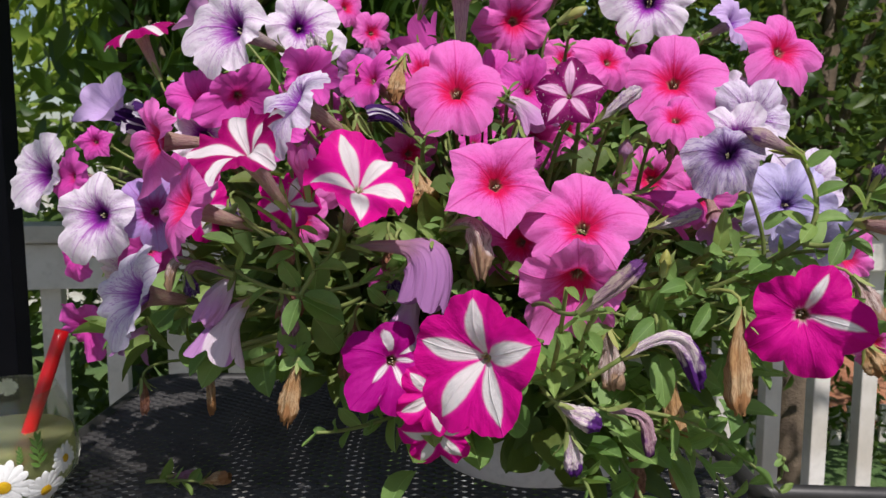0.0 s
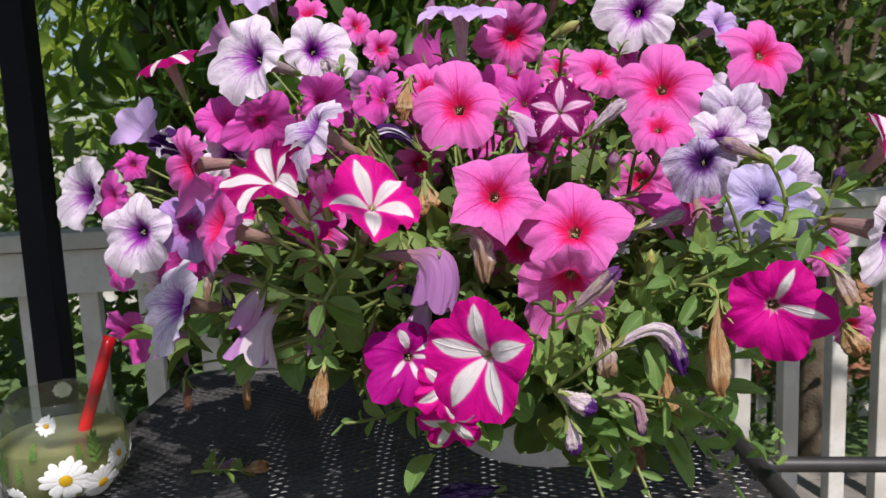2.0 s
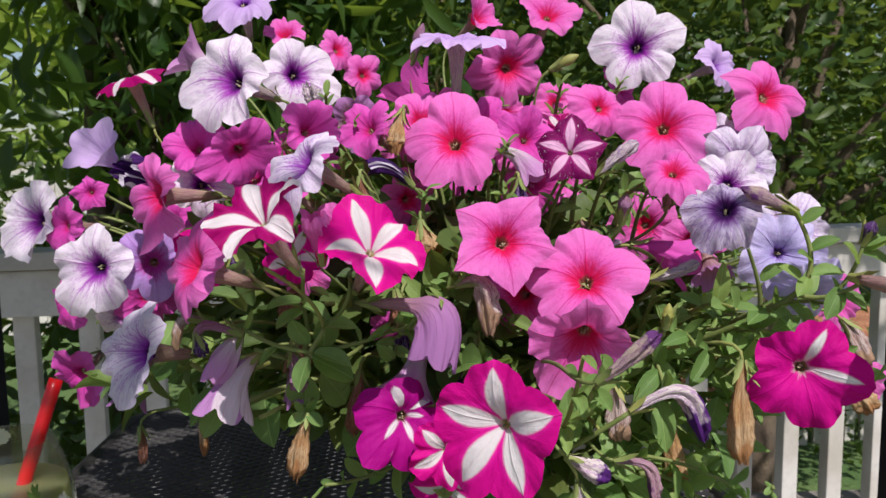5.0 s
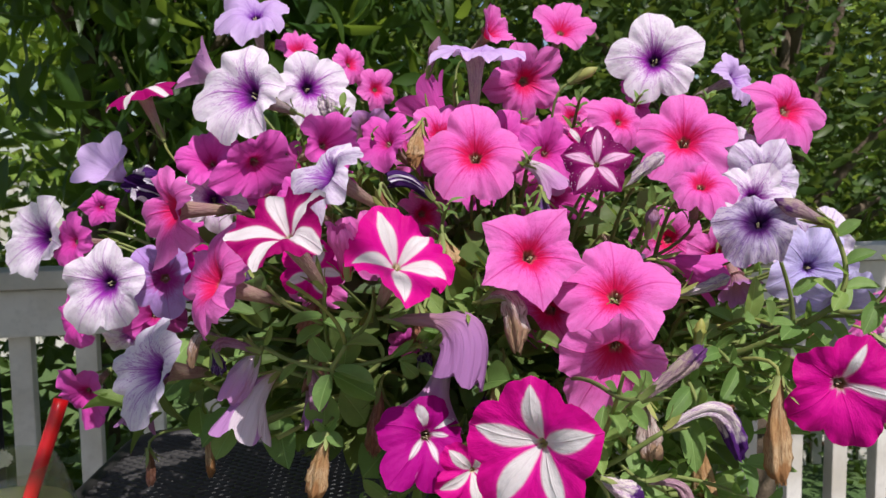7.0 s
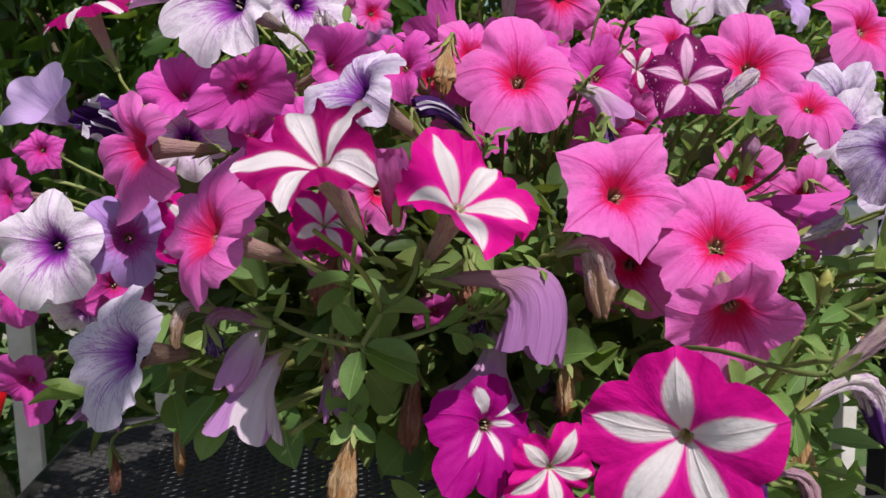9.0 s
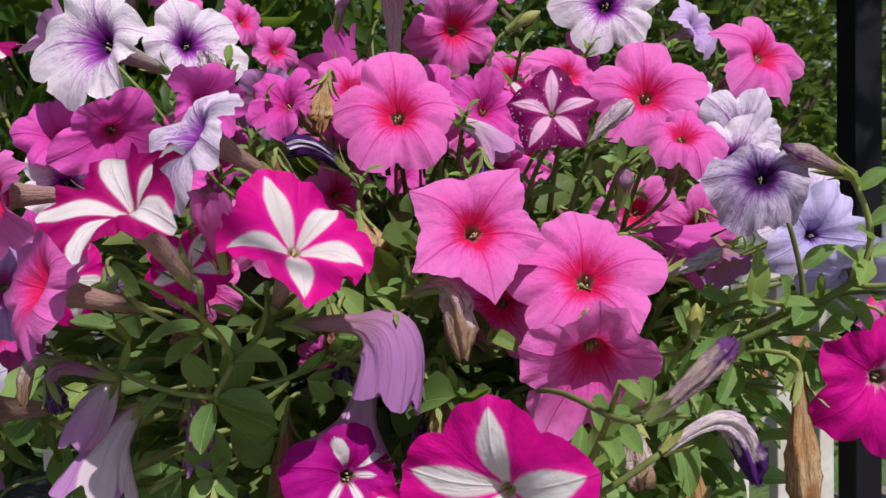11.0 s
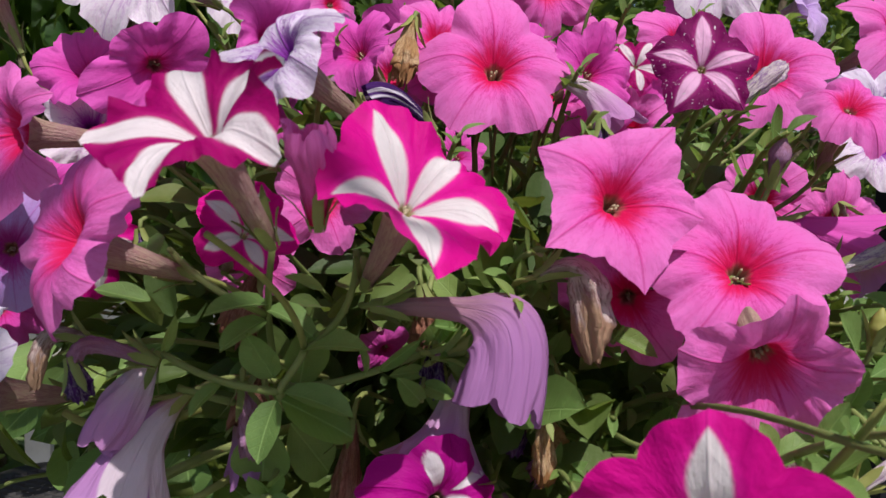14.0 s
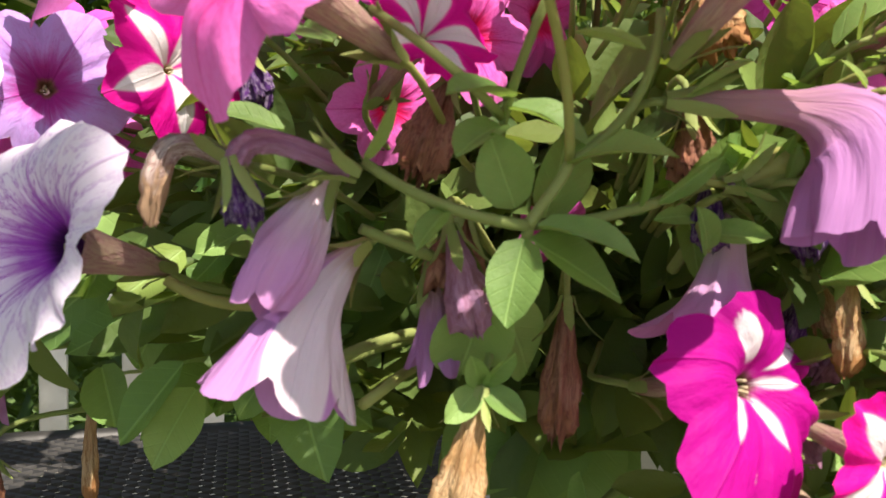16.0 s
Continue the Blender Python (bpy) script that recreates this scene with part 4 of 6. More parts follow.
def shoot(plant, base, tip, n=8, size=0.02, seed=0, wide=0.75, label="", bow=0.01):
    """A soft stem with pairs of leaves that grow smaller towards its tip."""
    rng = random.Random(seed)
    base, tip = Vector(base), Vector(tip)
    pts = bezier(base, base.lerp(tip, 0.3) + Vector((0, 0, bow)), base.lerp(tip, 0.7) + Vector((0, 0, bow)), tip, 9)
    v, f, u = sweep(pts, [0.0019 - 0.0001 * i for i in range(10)], 6)
    ob = place("shoot", obj("shoot", v, f, STEM), plant, None, label)
    d = (tip - base).normalized()
    for i in range(n):
        s = 0.25 + 0.75 * i / max(1, n - 1)
        p = pts[min(9, int(s * 9))]
        w = 2.4 * i + rng.uniform(-0.5, 0.5)
        a = d.orthogonal().normalized()
        b = d.cross(a)
        out = (a * math.cos(w) + b * math.sin(w)) * 0.9 + d * (0.35 + 0.6 * s) + Vector((0, -0.1, 0.25))
        ln = size * rng.uniform(0.75, 1.25) * (1.15 - 0.55 * s)
        place("leaf", LEAVES[rng.randrange(6)], ob, leaf_pose(p, p + out.normalized() * ln, d + Vector((0, 0, 0.6)), wide), "", world=False)
    return ob

# pink flowers
P = pink_plant
flower(P, PINK, 0.009, 0.550, 1.071, 0.0369, -6, 24, 90, "round hot pink flower with a red throat", notch=0.25, wave=0.11, lobes=(1.03, 1.0, 1.02, 0.96, 0.97), lifts=(0.02, -0.19, -0.04, -0.05, -0.19), turns=(4, 10, 2, -6, -9))
flower(P, PINK, 0.055, 0.625, 1.131, 0.0322, 13, -14, 117, "hot pink flower with a deep red throat", lobes=(0.96, 1.02, 0.97, 0.95, 1.08), lifts=(0.09, 0.02, -0.02, -0.03, 0.05), turns=(-6, 5, -1, 4, -1))
flower(P, PINK, 0.125, 0.607, 1.098, 0.0244, 21, 22, 82, notch=0.2, lobes=(0.95, 1.19, 1.01, 0.91, 0.91), lifts=(-0.23, -0.13, -0.05, -0.15, -0.11), turns=(6, 1, -7, -4, 4))
flower(P, PINK, 0.173, 0.600, 1.082, 0.0402, -17, 25, 90, "large hot pink flower with wide lobes", notch=0.30, wave=0.12, lobes=(1.0, 0.96, 1.01, 1.03, 1.0), lifts=(0.0, -0.07, 0.01, -0.01, -0.05), turns=(0, 3, -1, 1, -3))
flower(P, PINK, 0.141, 0.481, 1.050, 0.0223, -9, 44, 73, "pink flower folded downwards", reflex=0.45, wave=0.16, lobes=(1.03, 0.92, 0.9, 1.01, 1.07), lifts=(0.05, -0.05, -0.02, -0.09, -0.08), turns=(-3, 0, 10, -4, -4))
flower(P, PINK, 0.252, 0.600, 1.105, 0.0368, 16, 20, 71, "pink flower with a pointed lobe", point=0.12, wave=0.14, lobes=(0.95, 0.97, 1.08, 0.98, 1.03), lifts=(-0.16, -0.14, -0.11, -0.1, -0.15), turns=(2, 4, 4, -2, -8))
flower(P, PINK, 0.030, 0.449, 1.012, 0.0328, 5, 20, 61, "pink flower with five pointed lobes", notch=0.0, point=0.28, wave=0.06, reflex=0.05, lobes=(0.99, 0.99, 1.03, 1.01, 0.96), lifts=(0.01, -0.22, 0.04, 0.03, -0.09), turns=(-12, 9, 5, -1, -1))
flower(P, PINK, 0.081, 0.455, 0.987, 0.0357, -11, 31, 91, "large hot pink flower with a red throat", notch=0.25, wave=0.14, lobes=(0.97, 1.04, 1.0, 0.93, 1.06), lifts=(-0.03, -0.15, 0.03, 0.0, -0.06), turns=(2, 11, -4, -2, -7))
flower(P, PINK, 0.074, 0.427, 0.962, 0.0342, -11, -30, 86, "pink flower that nods under another", notch=0.30, wave=0.16, cup=0.22, lobes=(0.98, 0.97, 1.16, 0.98, 0.79), lifts=(0.04, 0.1, 0.27, 0.06, 0.02), turns=(3, 3, 6, -10, -2))
flower(P, PINK, 0.047, 0.478, 0.975, 0.029, -24, 0, 20, wave=0.14)
flower(P, PINK, 0.146, 0.555, 1.011, 0.026, -27, 4, 40, "deep pink flower half hidden by others")
flower(P, PINK, -0.026, 0.615, 1.029, 0.026, 27, 0, 30)
flower(P, PINK, -0.192, 0.540, 1.038, 0.0355, -49, 2, 114, "pink flower seen from its side", wave=0.17, notch=0.38, lobes=(0.88, 1.07, 1.18, 1.04, 0.81), lifts=(0.09, -0.05, 0.23, -0.01, -0.01), turns=(7, 8, -2, -2, -12))
flower(P, PINK, -0.146, 0.450, 0.999, 0.0348, -53, 20, 106, "pink flower seen from its side with a veined tube", wave=0.16, notch=0.40, lobes=(1.19, 0.99, 0.93, 0.86, 1.05), lifts=(-0.07, 0.02, -0.16, 0.01, -0.06), turns=(-8, -5, 2, 15, -4))
flower(P, ROSE, -0.142, 0.553, 1.069, 0.028, 23, -14, 59, "magenta pink flower that opens upwards", wave=0.16, cup=0.3, lobes=(1.02, 0.79, 1.29, 0.89, 1.02), lifts=(0.04, 0.14, -0.02, -0.08, 0.02), turns=(-3, 7, 0, -2, -2))
flower(P, ROSE, -0.182, 0.600, 1.070, 0.026, -13, 25, 40, cup=0.35, wave=0.2)
flower(P, ROSE, -0.267, 0.609, 1.038, 0.0148, 4, 3, 101, "small pink star-shaped flower", point=0.28, notch=0.0, lobes=(0.91, 1.04, 1.06, 0.99, 0.97), lifts=(-0.0, 0.01, 0.02, 0.03, -0.01), turns=(1, 7, -1, -4, -4))
flower(P, ROSE, -0.305, 0.650, 0.945, 0.025, -35, 0, 30, wave=0.16)
flower(P, ROSE, -0.300, 0.640, 1.010, 0.025, -37, 5, 10)
flower(P, ROSE, -0.318, 0.693, 0.875, 0.0289, -10, -16, 61, "mauve pink flower hanging over the table edge", wave=0.3, cup=0.2, lobes=(0.98, 1.09, 0.87, 1.12, 0.95), lifts=(-0.01, -0.06, -0.2, -0.01, 0.07), turns=(-4, -2, 3, 4, -1))
flower(P, ROSE, -0.240, 0.640, 0.950, 0.027, 31, 0, 60)
flower(P, ROSE, -0.094, 0.545, 1.080, 0.024, 35, 15, 60, cup=0.5, wave=0.2)
limp(P, ROSE, (0.001, 0.675, 1.098), (-0.008, 0.676, 1.106), (-0.016, 0.678, 1.114), (-0.023, 0.680, 1.124), 0.0190, (0.010, 0.008, 0.012, 0.006, 0.010), "rose pink trumpet seen from its side", flare=0.45, turn=0.1, open_=1.3, crumple=0.10)
flower(P, PINK, 0.040, 0.750, 1.188, 0.025, 40, 30, 80, cup=0.6)
flower(P, PINK, 0.111, 0.760, 1.193, 0.0308, 8, 34, 72, lobes=(1.1, 1.0, 0.84, 0.91, 1.04), lifts=(0.15, 0.07, 0.25, 0.22, 0.17), turns=(-9, -2, 3, 4, 4))
flower(P, PINK, -0.087, 0.720, 1.158, 0.020, 47, 20, 30)
flower(P, PINK, -0.064, 0.720, 1.136, 0.020, 25, 10, 50)
flower(P, PINK, -0.135, 0.740, 1.173, 0.022, 0, 45, 50, cup=0.4)
flower(P, PINK, -0.030, 0.640, 1.080, 0.024, 13, 10, 10)
flower(P, PINK, 0.100, 0.660, 1.105, 0.022, 1, 20, 50)
flower(P, ROSE, 0.158, 0.670, 1.117, 0.024, 47, 10, 50)
limp(P, ROSE, (0.122, 0.500, 1.003), (0.132, 0.500, 1.002), (0.143, 0.499, 0.999), (0.153, 0.498, 0.994), 0.0130, (0.006, 0.010, 0.008, 0.012, 0.008), "faded rose trumpet drooping sideways", flare=0.5, turn=0.2, open_=1.6)
flower(P, PINK, 0.175, 0.540, 1.000, 0.026, 2, -5, 10)
flower(P, PINK, 0.270, 0.520, 0.960, 0.022, 23, -10, 40, "small pink flower beside a leafy shoot")
flower(P, PINK, 0.285, 0.510, 0.905, 0.017, -9, -10, 40)
flower(P, PINK, -0.101, 0.560, 0.982, 0.021, 0, -5, 40)
flower(P, PINK, -0.070, 0.570, 1.010, 0.026, 17, 0, 70)
flower(P, ROSE, -0.040, 0.560, 0.940, 0.016, 14, -30, 70)
flower(P, ROSE, 0.066, 0.580, 1.040, 0.028, 9, -20, 70, cup=0.3)

# white flowers with violet throats
P = white_plant
flower(P, WHITE, -0.145, 0.568, 1.116, 0.038, -34, 12, 96, "white flower with a violet veined throat", notch=0.25, wave=0.13, tube_mat=TUBE_PALE, lobes=(0.92, 1.33, 1.03, 0.96, 0.78), lifts=(0.02, 0.11, 0.09, 0.18, -0.01), turns=(4, 20, 0, -5, -19))
flower(P, WHITE, -0.115, 0.645, 1.129, 0.0326, 21, 11, 108, "white flower with a dark violet throat", notch=0.25, tube_mat=TUBE_PALE, lobes=(0.89, 0.84, 0.99, 1.2, 1.09), lifts=(-0.0, 0.03, 0.02, 0.11, 0.01), turns=(-4, 4, 2, 6, -8))
flower(P, WHITE, 0.164, 0.644, 1.149, 0.0379, -13, 8, 99, "large round white flower with a dark violet eye", notch=0.30, wave=0.07, tube_mat=TUBE_PALE, lobes=(1.01, 1.02, 0.98, 0.93, 1.06), lifts=(0.01, -0.07, 0.02, -0.01, -0.04), turns=(-2, 6, 4, -1, -7))
flower(P, LAVENDER, -0.164, 0.700, 1.196, 0.0338, 1, 44, 44, "pale lavender flower on top of the plant", tube_mat=TUBE_PALE, lobes=(0.95, 1.1, 1.04, 1.05, 0.83), lifts=(-0.16, -0.15, -0.33, -0.02, -0.17), turns=(-2, 14, 7, -4, -16))
limp(P, LAVENDER, (-0.2852, 0.7160, 1.0579), (-0.2867, 0.7120, 1.0618), (-0.2913, 0.7050, 1.0660), (-0.2970, 0.6940, 1.0753), 0.0190, (0.004, 0.002, 0.004, 0.002, 0.004), "pale lavender trumpet facing up and outwards", flare=0.5, turn=0.2, open_=1.5, crumple=0.06)
flower(P, WHITE, -0.335, 0.672, 1.012, 0.0385, -32, 9, 67, "white flower with violet veins at the edge of the plant", wave=0.13, tube_mat=TUBE_PALE, lobes=(0.91, 0.97, 1.16, 0.91, 0.93), lifts=(0.07, 0.16, 0.19, 0.23, 0.25), turns=(0, 8, 3, -3, -7))
flower(P, WHITE, -0.256, 0.587, 0.983, 0.035, -12, 4, 90, "white flower with violet veins", notch=0.25, tube_mat=TUBE_PALE, lobes=(0.92, 1.0, 1.19, 0.95, 0.91), lifts=(0.04, 0.05, 0.06, 0.19, 0.07), turns=(2, 8, 3, -8, -5))
flower(P, MILKY, -0.195, 0.503, 0.938, 0.0368, -40, 14, 112, "white flower with violet veins seen from its side", wave=0.14, cup=0.34, reflex=0.14, tube=0.036, lobes=(0.96, 0.99, 1.11, 1.01, 1.01), lifts=(-0.38, -0.05, -0.1, 0.0, -0.11), turns=(-7, 7, 4, 0, -4))
flower(P, MILKY, -0.081, 0.456, 1.058, 0.0303, -52, 29, 122, "white violet-veined flower turned aside", wave=0.12, cup=0.25, lobes=(0.94, 1.11, 1.18, 0.99, 0.79), lifts=(-0.36, -0.08, -0.33, -0.05, -0.33), turns=(-3, 8, 4, 0, -9))
flower(P, LAVENDER, 0.013, 0.586, 1.144, 0.035, -1, 74, 60, "pale lavender flower facing the sky", cup=0.05, tube=0.045, tube_mat=TUBE_PALE)
flower(P, LAVENDER, 0.240, 0.674, 1.137, 0.0257, 36, 18, 84, "pale lavender flower facing sideways", cup=0.35, tube_mat=TUBE_PALE, lobes=(0.99, 0.99, 1.04, 1.06, 0.99), lifts=(-0.28, -0.31, -0.05, -0.2, -0.21), turns=(4, 8, 1, -3, -10))
flower(P, MILKY, 0.222, 0.575, 1.055, 0.030, 1, -4, 60, "white flower with violet veins and folded lobes", fold=0.2, wave=0.16, tube_mat=TUBE_PALE)
flower(P, MILKY, 0.240, 0.632, 1.070, 0.029, -11, 20, 60, tube_mat=TUBE_PALE)
flower(P, MILKY, 0.255, 0.560, 1.005, 0.030, -4, 6, 60, "white flower with a violet throat", tube_mat=TUBE_PALE)
flower(P, WHITE, 0.200, 0.540, 1.040, 0.026, -10, 15, 60, tube_mat=TUBE_PALE)
flower(P, WHITE, 0.238, 0.378, 0.990, 0.035, 24, -4, 80, "large white flower at the end of a long shoot", stem=False, cup=0.25, wave=0.14)
flower(P, WHITE, -0.181, 0.600, 1.043, 0.026, 17, 10, 60, tube_mat=TUBE_PALE)
flower(P, WHITE, -0.262, 0.650, 0.935, 0.026, 2, -30, 60, tube_mat=TUBE_PALE)
flower(P, WHITE, 0.125, 0.590, 0.975, 0.026, 8, 10, 60, tube_mat=TUBE_PALE)

# flowers banded with white stars
P = star_plant
flower(P, STAR, 0.019, 0.352, 0.936, 0.0346, -38, 2, 93, "magenta flower with a bold white five-pointed star", notch=0.25, wave=0.09, reflex=0.10, tube_mat=TUBE_PALE, lobes=(0.92, 0.94, 1.1, 1.0, 0.98), lifts=(0.03, 0.11, 0.09, 0.16, 0.05), turns=(0, 4, 1, -6, 0))
flower(P, CRIMSON, -0.099, 0.400, 1.029, 0.0307, -32, 47, 127, "crimson flower with white bands, facing upwards", stem=False, notch=0.28, point=0.12, wave=0.2, cup=0.15, lobes=(1.04, 1.04, 0.95, 0.99, 0.9), lifts=(0.11, 0.1, 0.19, 0.02, 0.11), turns=(3, 0, -2, -3, 3))
flower(P, STAR, -0.045, 0.421, 1.011, 0.0324, 21, 41, 109, "magenta flower with a creamy white star", stem=False, notch=0.19, point=0.0, wave=0.20, cup=0.2, lobes=(0.95, 1.0, 1.09, 0.92, 0.87), lifts=(0.04, 0.19, 0.24, 0.18, 0.09), turns=(-3, 8, 4, -6, -3))
flower(P, FLECKED, 0.076, 0.480, 1.064, 0.023, -11, 22, 90, "dark plum flower with a pale flecked star", notch=0.14, point=0.15, wave=0.08, lobes=(1.05, 0.95, 1.02, 0.97, 1.0), lifts=(0.04, -0.04, -0.02, 0.03, -0.05), turns=(-2, 2, 1, 2, -3))
flower(P, SPLASH, -0.030, 0.452, 0.908, 0.0281, 18, 13, 73, "deep magenta flower with small white splashes", wave=0.14, notch=0.25, lobes=(0.82, 1.07, 1.29, 1.15, 0.77), lifts=(-0.0, -0.09, 0.06, -0.03, -0.07), turns=(7, 18, 5, -15, -15))
flower(P, STAR, -0.005, 0.434, 0.893, 0.022, 6, -4, 60, wave=0.2)
flower(P, STAR, -0.004, 0.446, 0.866, 0.023, 5, -24, 100, "magenta and white flower hanging low", wave=0.18)
flower(P, PARTIAL, 0.189, 0.405, 0.945, 0.0314, -18, -1, 356, "large magenta flower with two white bands", notch=0.25, wave=0.18, lobes=(1.1, 0.94, 0.86, 1.0, 1.09), lifts=(0.08, 0.04, 0.07, 0.05, 0.04), turns=(-6, -3, 3, 5, 1))
flower(P, CRIMSON, -0.249, 0.662, 1.127, 0.0298, -74, 69, 108, "crimson flower with white bands seen from its edge", reflex=0.36, cup=-0.05, wave=0.1, lobes=(1.01, 0.98, 1.08, 0.95, 0.94), lifts=(0.16, 0.35, 0.14, -0.01, -0.06), turns=(-1, 0, 2, 3, -3))
flower(P, CRIMSON, 0.254, 0.410, 1.033, 0.024, 38, 45, 60, cup=0.2, stem=False)
flower(P, STAR, -0.1005, 0.508, 0.9975, 0.0215, 22, 30, 60, wave=0.16, cup=0.2)
flower(P, STAR, -0.173, 0.560, 0.991, 0.025, 42, 8, 60, wave=0.14)
flower(P, CRIMSON, 0.090, 0.580, 1.080, 0.014, 1, 10, 60)

# lilac flowers
P = lilac_plant
flower(P, VEINED, 0.158, 0.440, 1.029, 0.0228, -30, 26, 99, "greyish lilac flower with dense violet veins", wave=0.34, notch=0.12, reflex=0.22, tube_mat=TUBE_PALE, lobes=(0.85, 1.06, 1.17, 1.03, 0.89), lifts=(-0.13, -0.16, -0.08, -0.07, -0.13), turns=(4, 13, 3, -12, -7))
flower(P, PERIWINKLE, 0.213, 0.486, 0.998, 0.030, -10, 6, 60, "pale blue-lilac flower with loose lobes", wave=0.2, fold=0.2, tube_mat=TUBE_PALE)
flower(P, PERIWINKLE, 0.225, 0.475, 0.978, 0.026, -15, -30, 60, wave=0.2, tube_mat=TUBE_PALE)
flower(P, LILAC, -0.216, 0.588, 0.986, 0.0285, 12, 4, 60, "lilac flower with a magenta throat, half hidden", wave=0.12, tube_mat=TUBE_PALE)
limp(P, DROOP, (-0.0517, 0.4570, 0.9762), (-0.0245, 0.4520, 0.9751), (0.0000, 0.4460, 0.9809), (-0.0108, 0.4400, 0.9465), 0.0128, (0.004, 0.006, 0.008, 0.006, 0.004), "lilac flower drooping from its stalk", squash=0.6, thin=(0.2, 1, 0.15), flare=0.05, turn=0.3, crumple=0.26, knee=0.36)
limp(P, PALE, (-0.0168, 0.4830, 0.9538), (-0.0176, 0.4810, 0.9419), (-0.0216, 0.4770, 0.9292), (-0.0260, 0.4730, 0.9178), 0.0125, (0.008, 0.005, 0.008, 0.006, 0.004), "faded lilac trumpet hanging down", squash=0.8, flare=0.7, turn=0.1, open_=2.0)
limp(P, FADED, (-0.1208, 0.4870, 0.9386), (-0.1290, 0.4830, 0.9333), (-0.1364, 0.4780, 0.9247), (-0.1410, 0.4750, 0.9089), 0.0130, (0.007, 0.009, 0.009, 0.006, 0.009), "wilting flower with a white lobe and limp lilac lobes", squash=0.6, flare=0.40, turn=0.2, open_=1.25, crumple=0.2)
limp(P, DROOP, (-0.232, 0.625, 0.888), (-0.238, 0.622, 0.890), (-0.246, 0.620, 0.884), (-0.249, 0.618, 0.874), 0.0105, (0.008, 0.012, 0.010, 0.006, 0.010), "wilting lilac flower hanging over the table", squash=0.7, flare=0.5, turn=0.4)
limp(P, PALE, (-0.190, 0.705, 1.140), (-0.200, 0.704, 1.145), (-0.208, 0.702, 1.149), (-0.215, 0.700, 1.153), 0.0165, (0.008, 0.006, 0.010, 0.008, 0.004), "faded pink trumpet turned away", flare=0.5, turn=0.25, open_=1.6, crumple=0.10)
limp(P, DROOP, (-0.1010, 0.490, 0.9330), (-0.101, 0.490, 0.926), (-0.100, 0.490, 0.918), (-0.0995, 0.490, 0.910), 0.0062, (0.003, 0.006, 0.008, 0.004, 0.002), "limp purple-pink flower", squash=0.6, flare=0.2, stem=False)
limp(P, PALE, (0.040, 0.545, 1.066), (0.047, 0.543, 1.066), (0.056, 0.540, 1.060), (0.061, 0.538, 1.050), 0.0095, (0.006, 0.010, 0.006, 0.008, 0.004), "faded white trumpet that droops", squash=0.8, flare=0.5, turn=0.2)
flower(P, LAVENDER, 0.105, 0.530, 1.000, 0.018, 9, -30, 60, cup=0.6)
flower(P, DROOP, -0.070, 0.640, 1.090, 0.026, 26, 0, 60, cup=0.4)
flower(P, DROOP, 0.180, 0.520, 0.990, 0.018, 11, -50, 60, cup=0.8)

# half-hidden flowers deeper in the plant
def hidden_blooms(n, seed):
    rng_ = random.Random(seed)
    made = 0
    while made < n:
        d = Vector((rng_.gauss(-0.2, 1), rng_.gauss(-0.6, 0.7), rng_.gauss(0.5, 0.6))).normalized()
        p = DOME + Vector((d.x * RADII.x, d.y * RADII.y, d.z * RADII.z)) * rng_.uniform(0.74, 0.86)
        if (p.z < 1.04 and p.x > -0.19) or p.z < 0.96 or any((p - c).length < 0.6 * R + 0.006 for c, R in BLOOMS):
            continue
        if math.hypot(p.x + 0.22, p.z - 0.99) < 0.055 and p.y < 0.62:
            made += 1
            continue
        flower(pink_plant, (PINK, ROSE, ROSE)[made % 3], p.x, p.y, p.z, rng_.uniform(0.020, 0.026), rng_.uniform(-30, 30), rng_.uniform(0, 40), rng_.uniform(0, 72), cup=rng_.uniform(0.0, 0.3))
        made += 1


hidden_blooms(26, 8)

# spent flowers
P = lilac_plant
limp(P, INK, (-0.208, 0.600, 1.044), (-0.214, 0.594, 1.048), (-0.222, 0.586, 1.053), (-0.229, 0.576, 1.056), 0.0125, (0.003, 0.001, 0.004, 0.002, 0.003), "dark violet shrivelled flower with white folds", flare=-0.35, open_=0.8, crumple=0.42)
limp(P, INK, (-0.022, 0.538, 1.043), (-0.030, 0.537, 1.050), (-0.038, 0.536, 1.060), (-0.050, 0.535, 1.056), 0.0068, (0.002, 0.001, 0.003, 0.002, 0.001), "violet and white shrivelled flower", flare=-0.2, open_=1.8, crumple=0.36)
withered(P, ASH, (0.0040, 0.450, 0.9870), (0.0214, 0.445, 0.958), 0.0078, 3, 0.5, "dry papery flower hanging on its stalk", via=(0.0205, 0.446, 0.9960))
withered(P, DRY, (-0.0905, 0.478, 0.9020), (-0.098, 0.477, 0.862), 0.0068, 4, 1.1, "dry tan flower hanging down")
withered(P, DRY, (0.1599, 0.414, 0.9465), (0.1601, 0.410, 0.890), 0.0072, 5, 0.5, "long dry tan flower hanging down")
withered(P, DRY, (0.147, 0.490, 0.890), (0.152, 0.487, 0.843), 0.0075, 6, 0.6, "dry orange-tan flower hanging down")
withered(P, TIPPED, (0.0975, 0.410, 0.9220), (0.1385, 0.412, 0.903), 0.0062, 7, 0.35, "wilted white trumpet with a violet mouth", via=(0.130, 0.411, 0.9420), stem=False)
withered(P, TRUMPET, (0.060, 0.333, 0.962), (0.085, 0.330, 0.984), 0.0044, 9, 0.3, "wilted lilac flower curled into a bud")
withered(P, TIPPED, (0.064, 0.422, 0.891), (0.087, 0.418, 0.880), 0.0066, 10, 0.2, "wilted flower with a violet mouth")
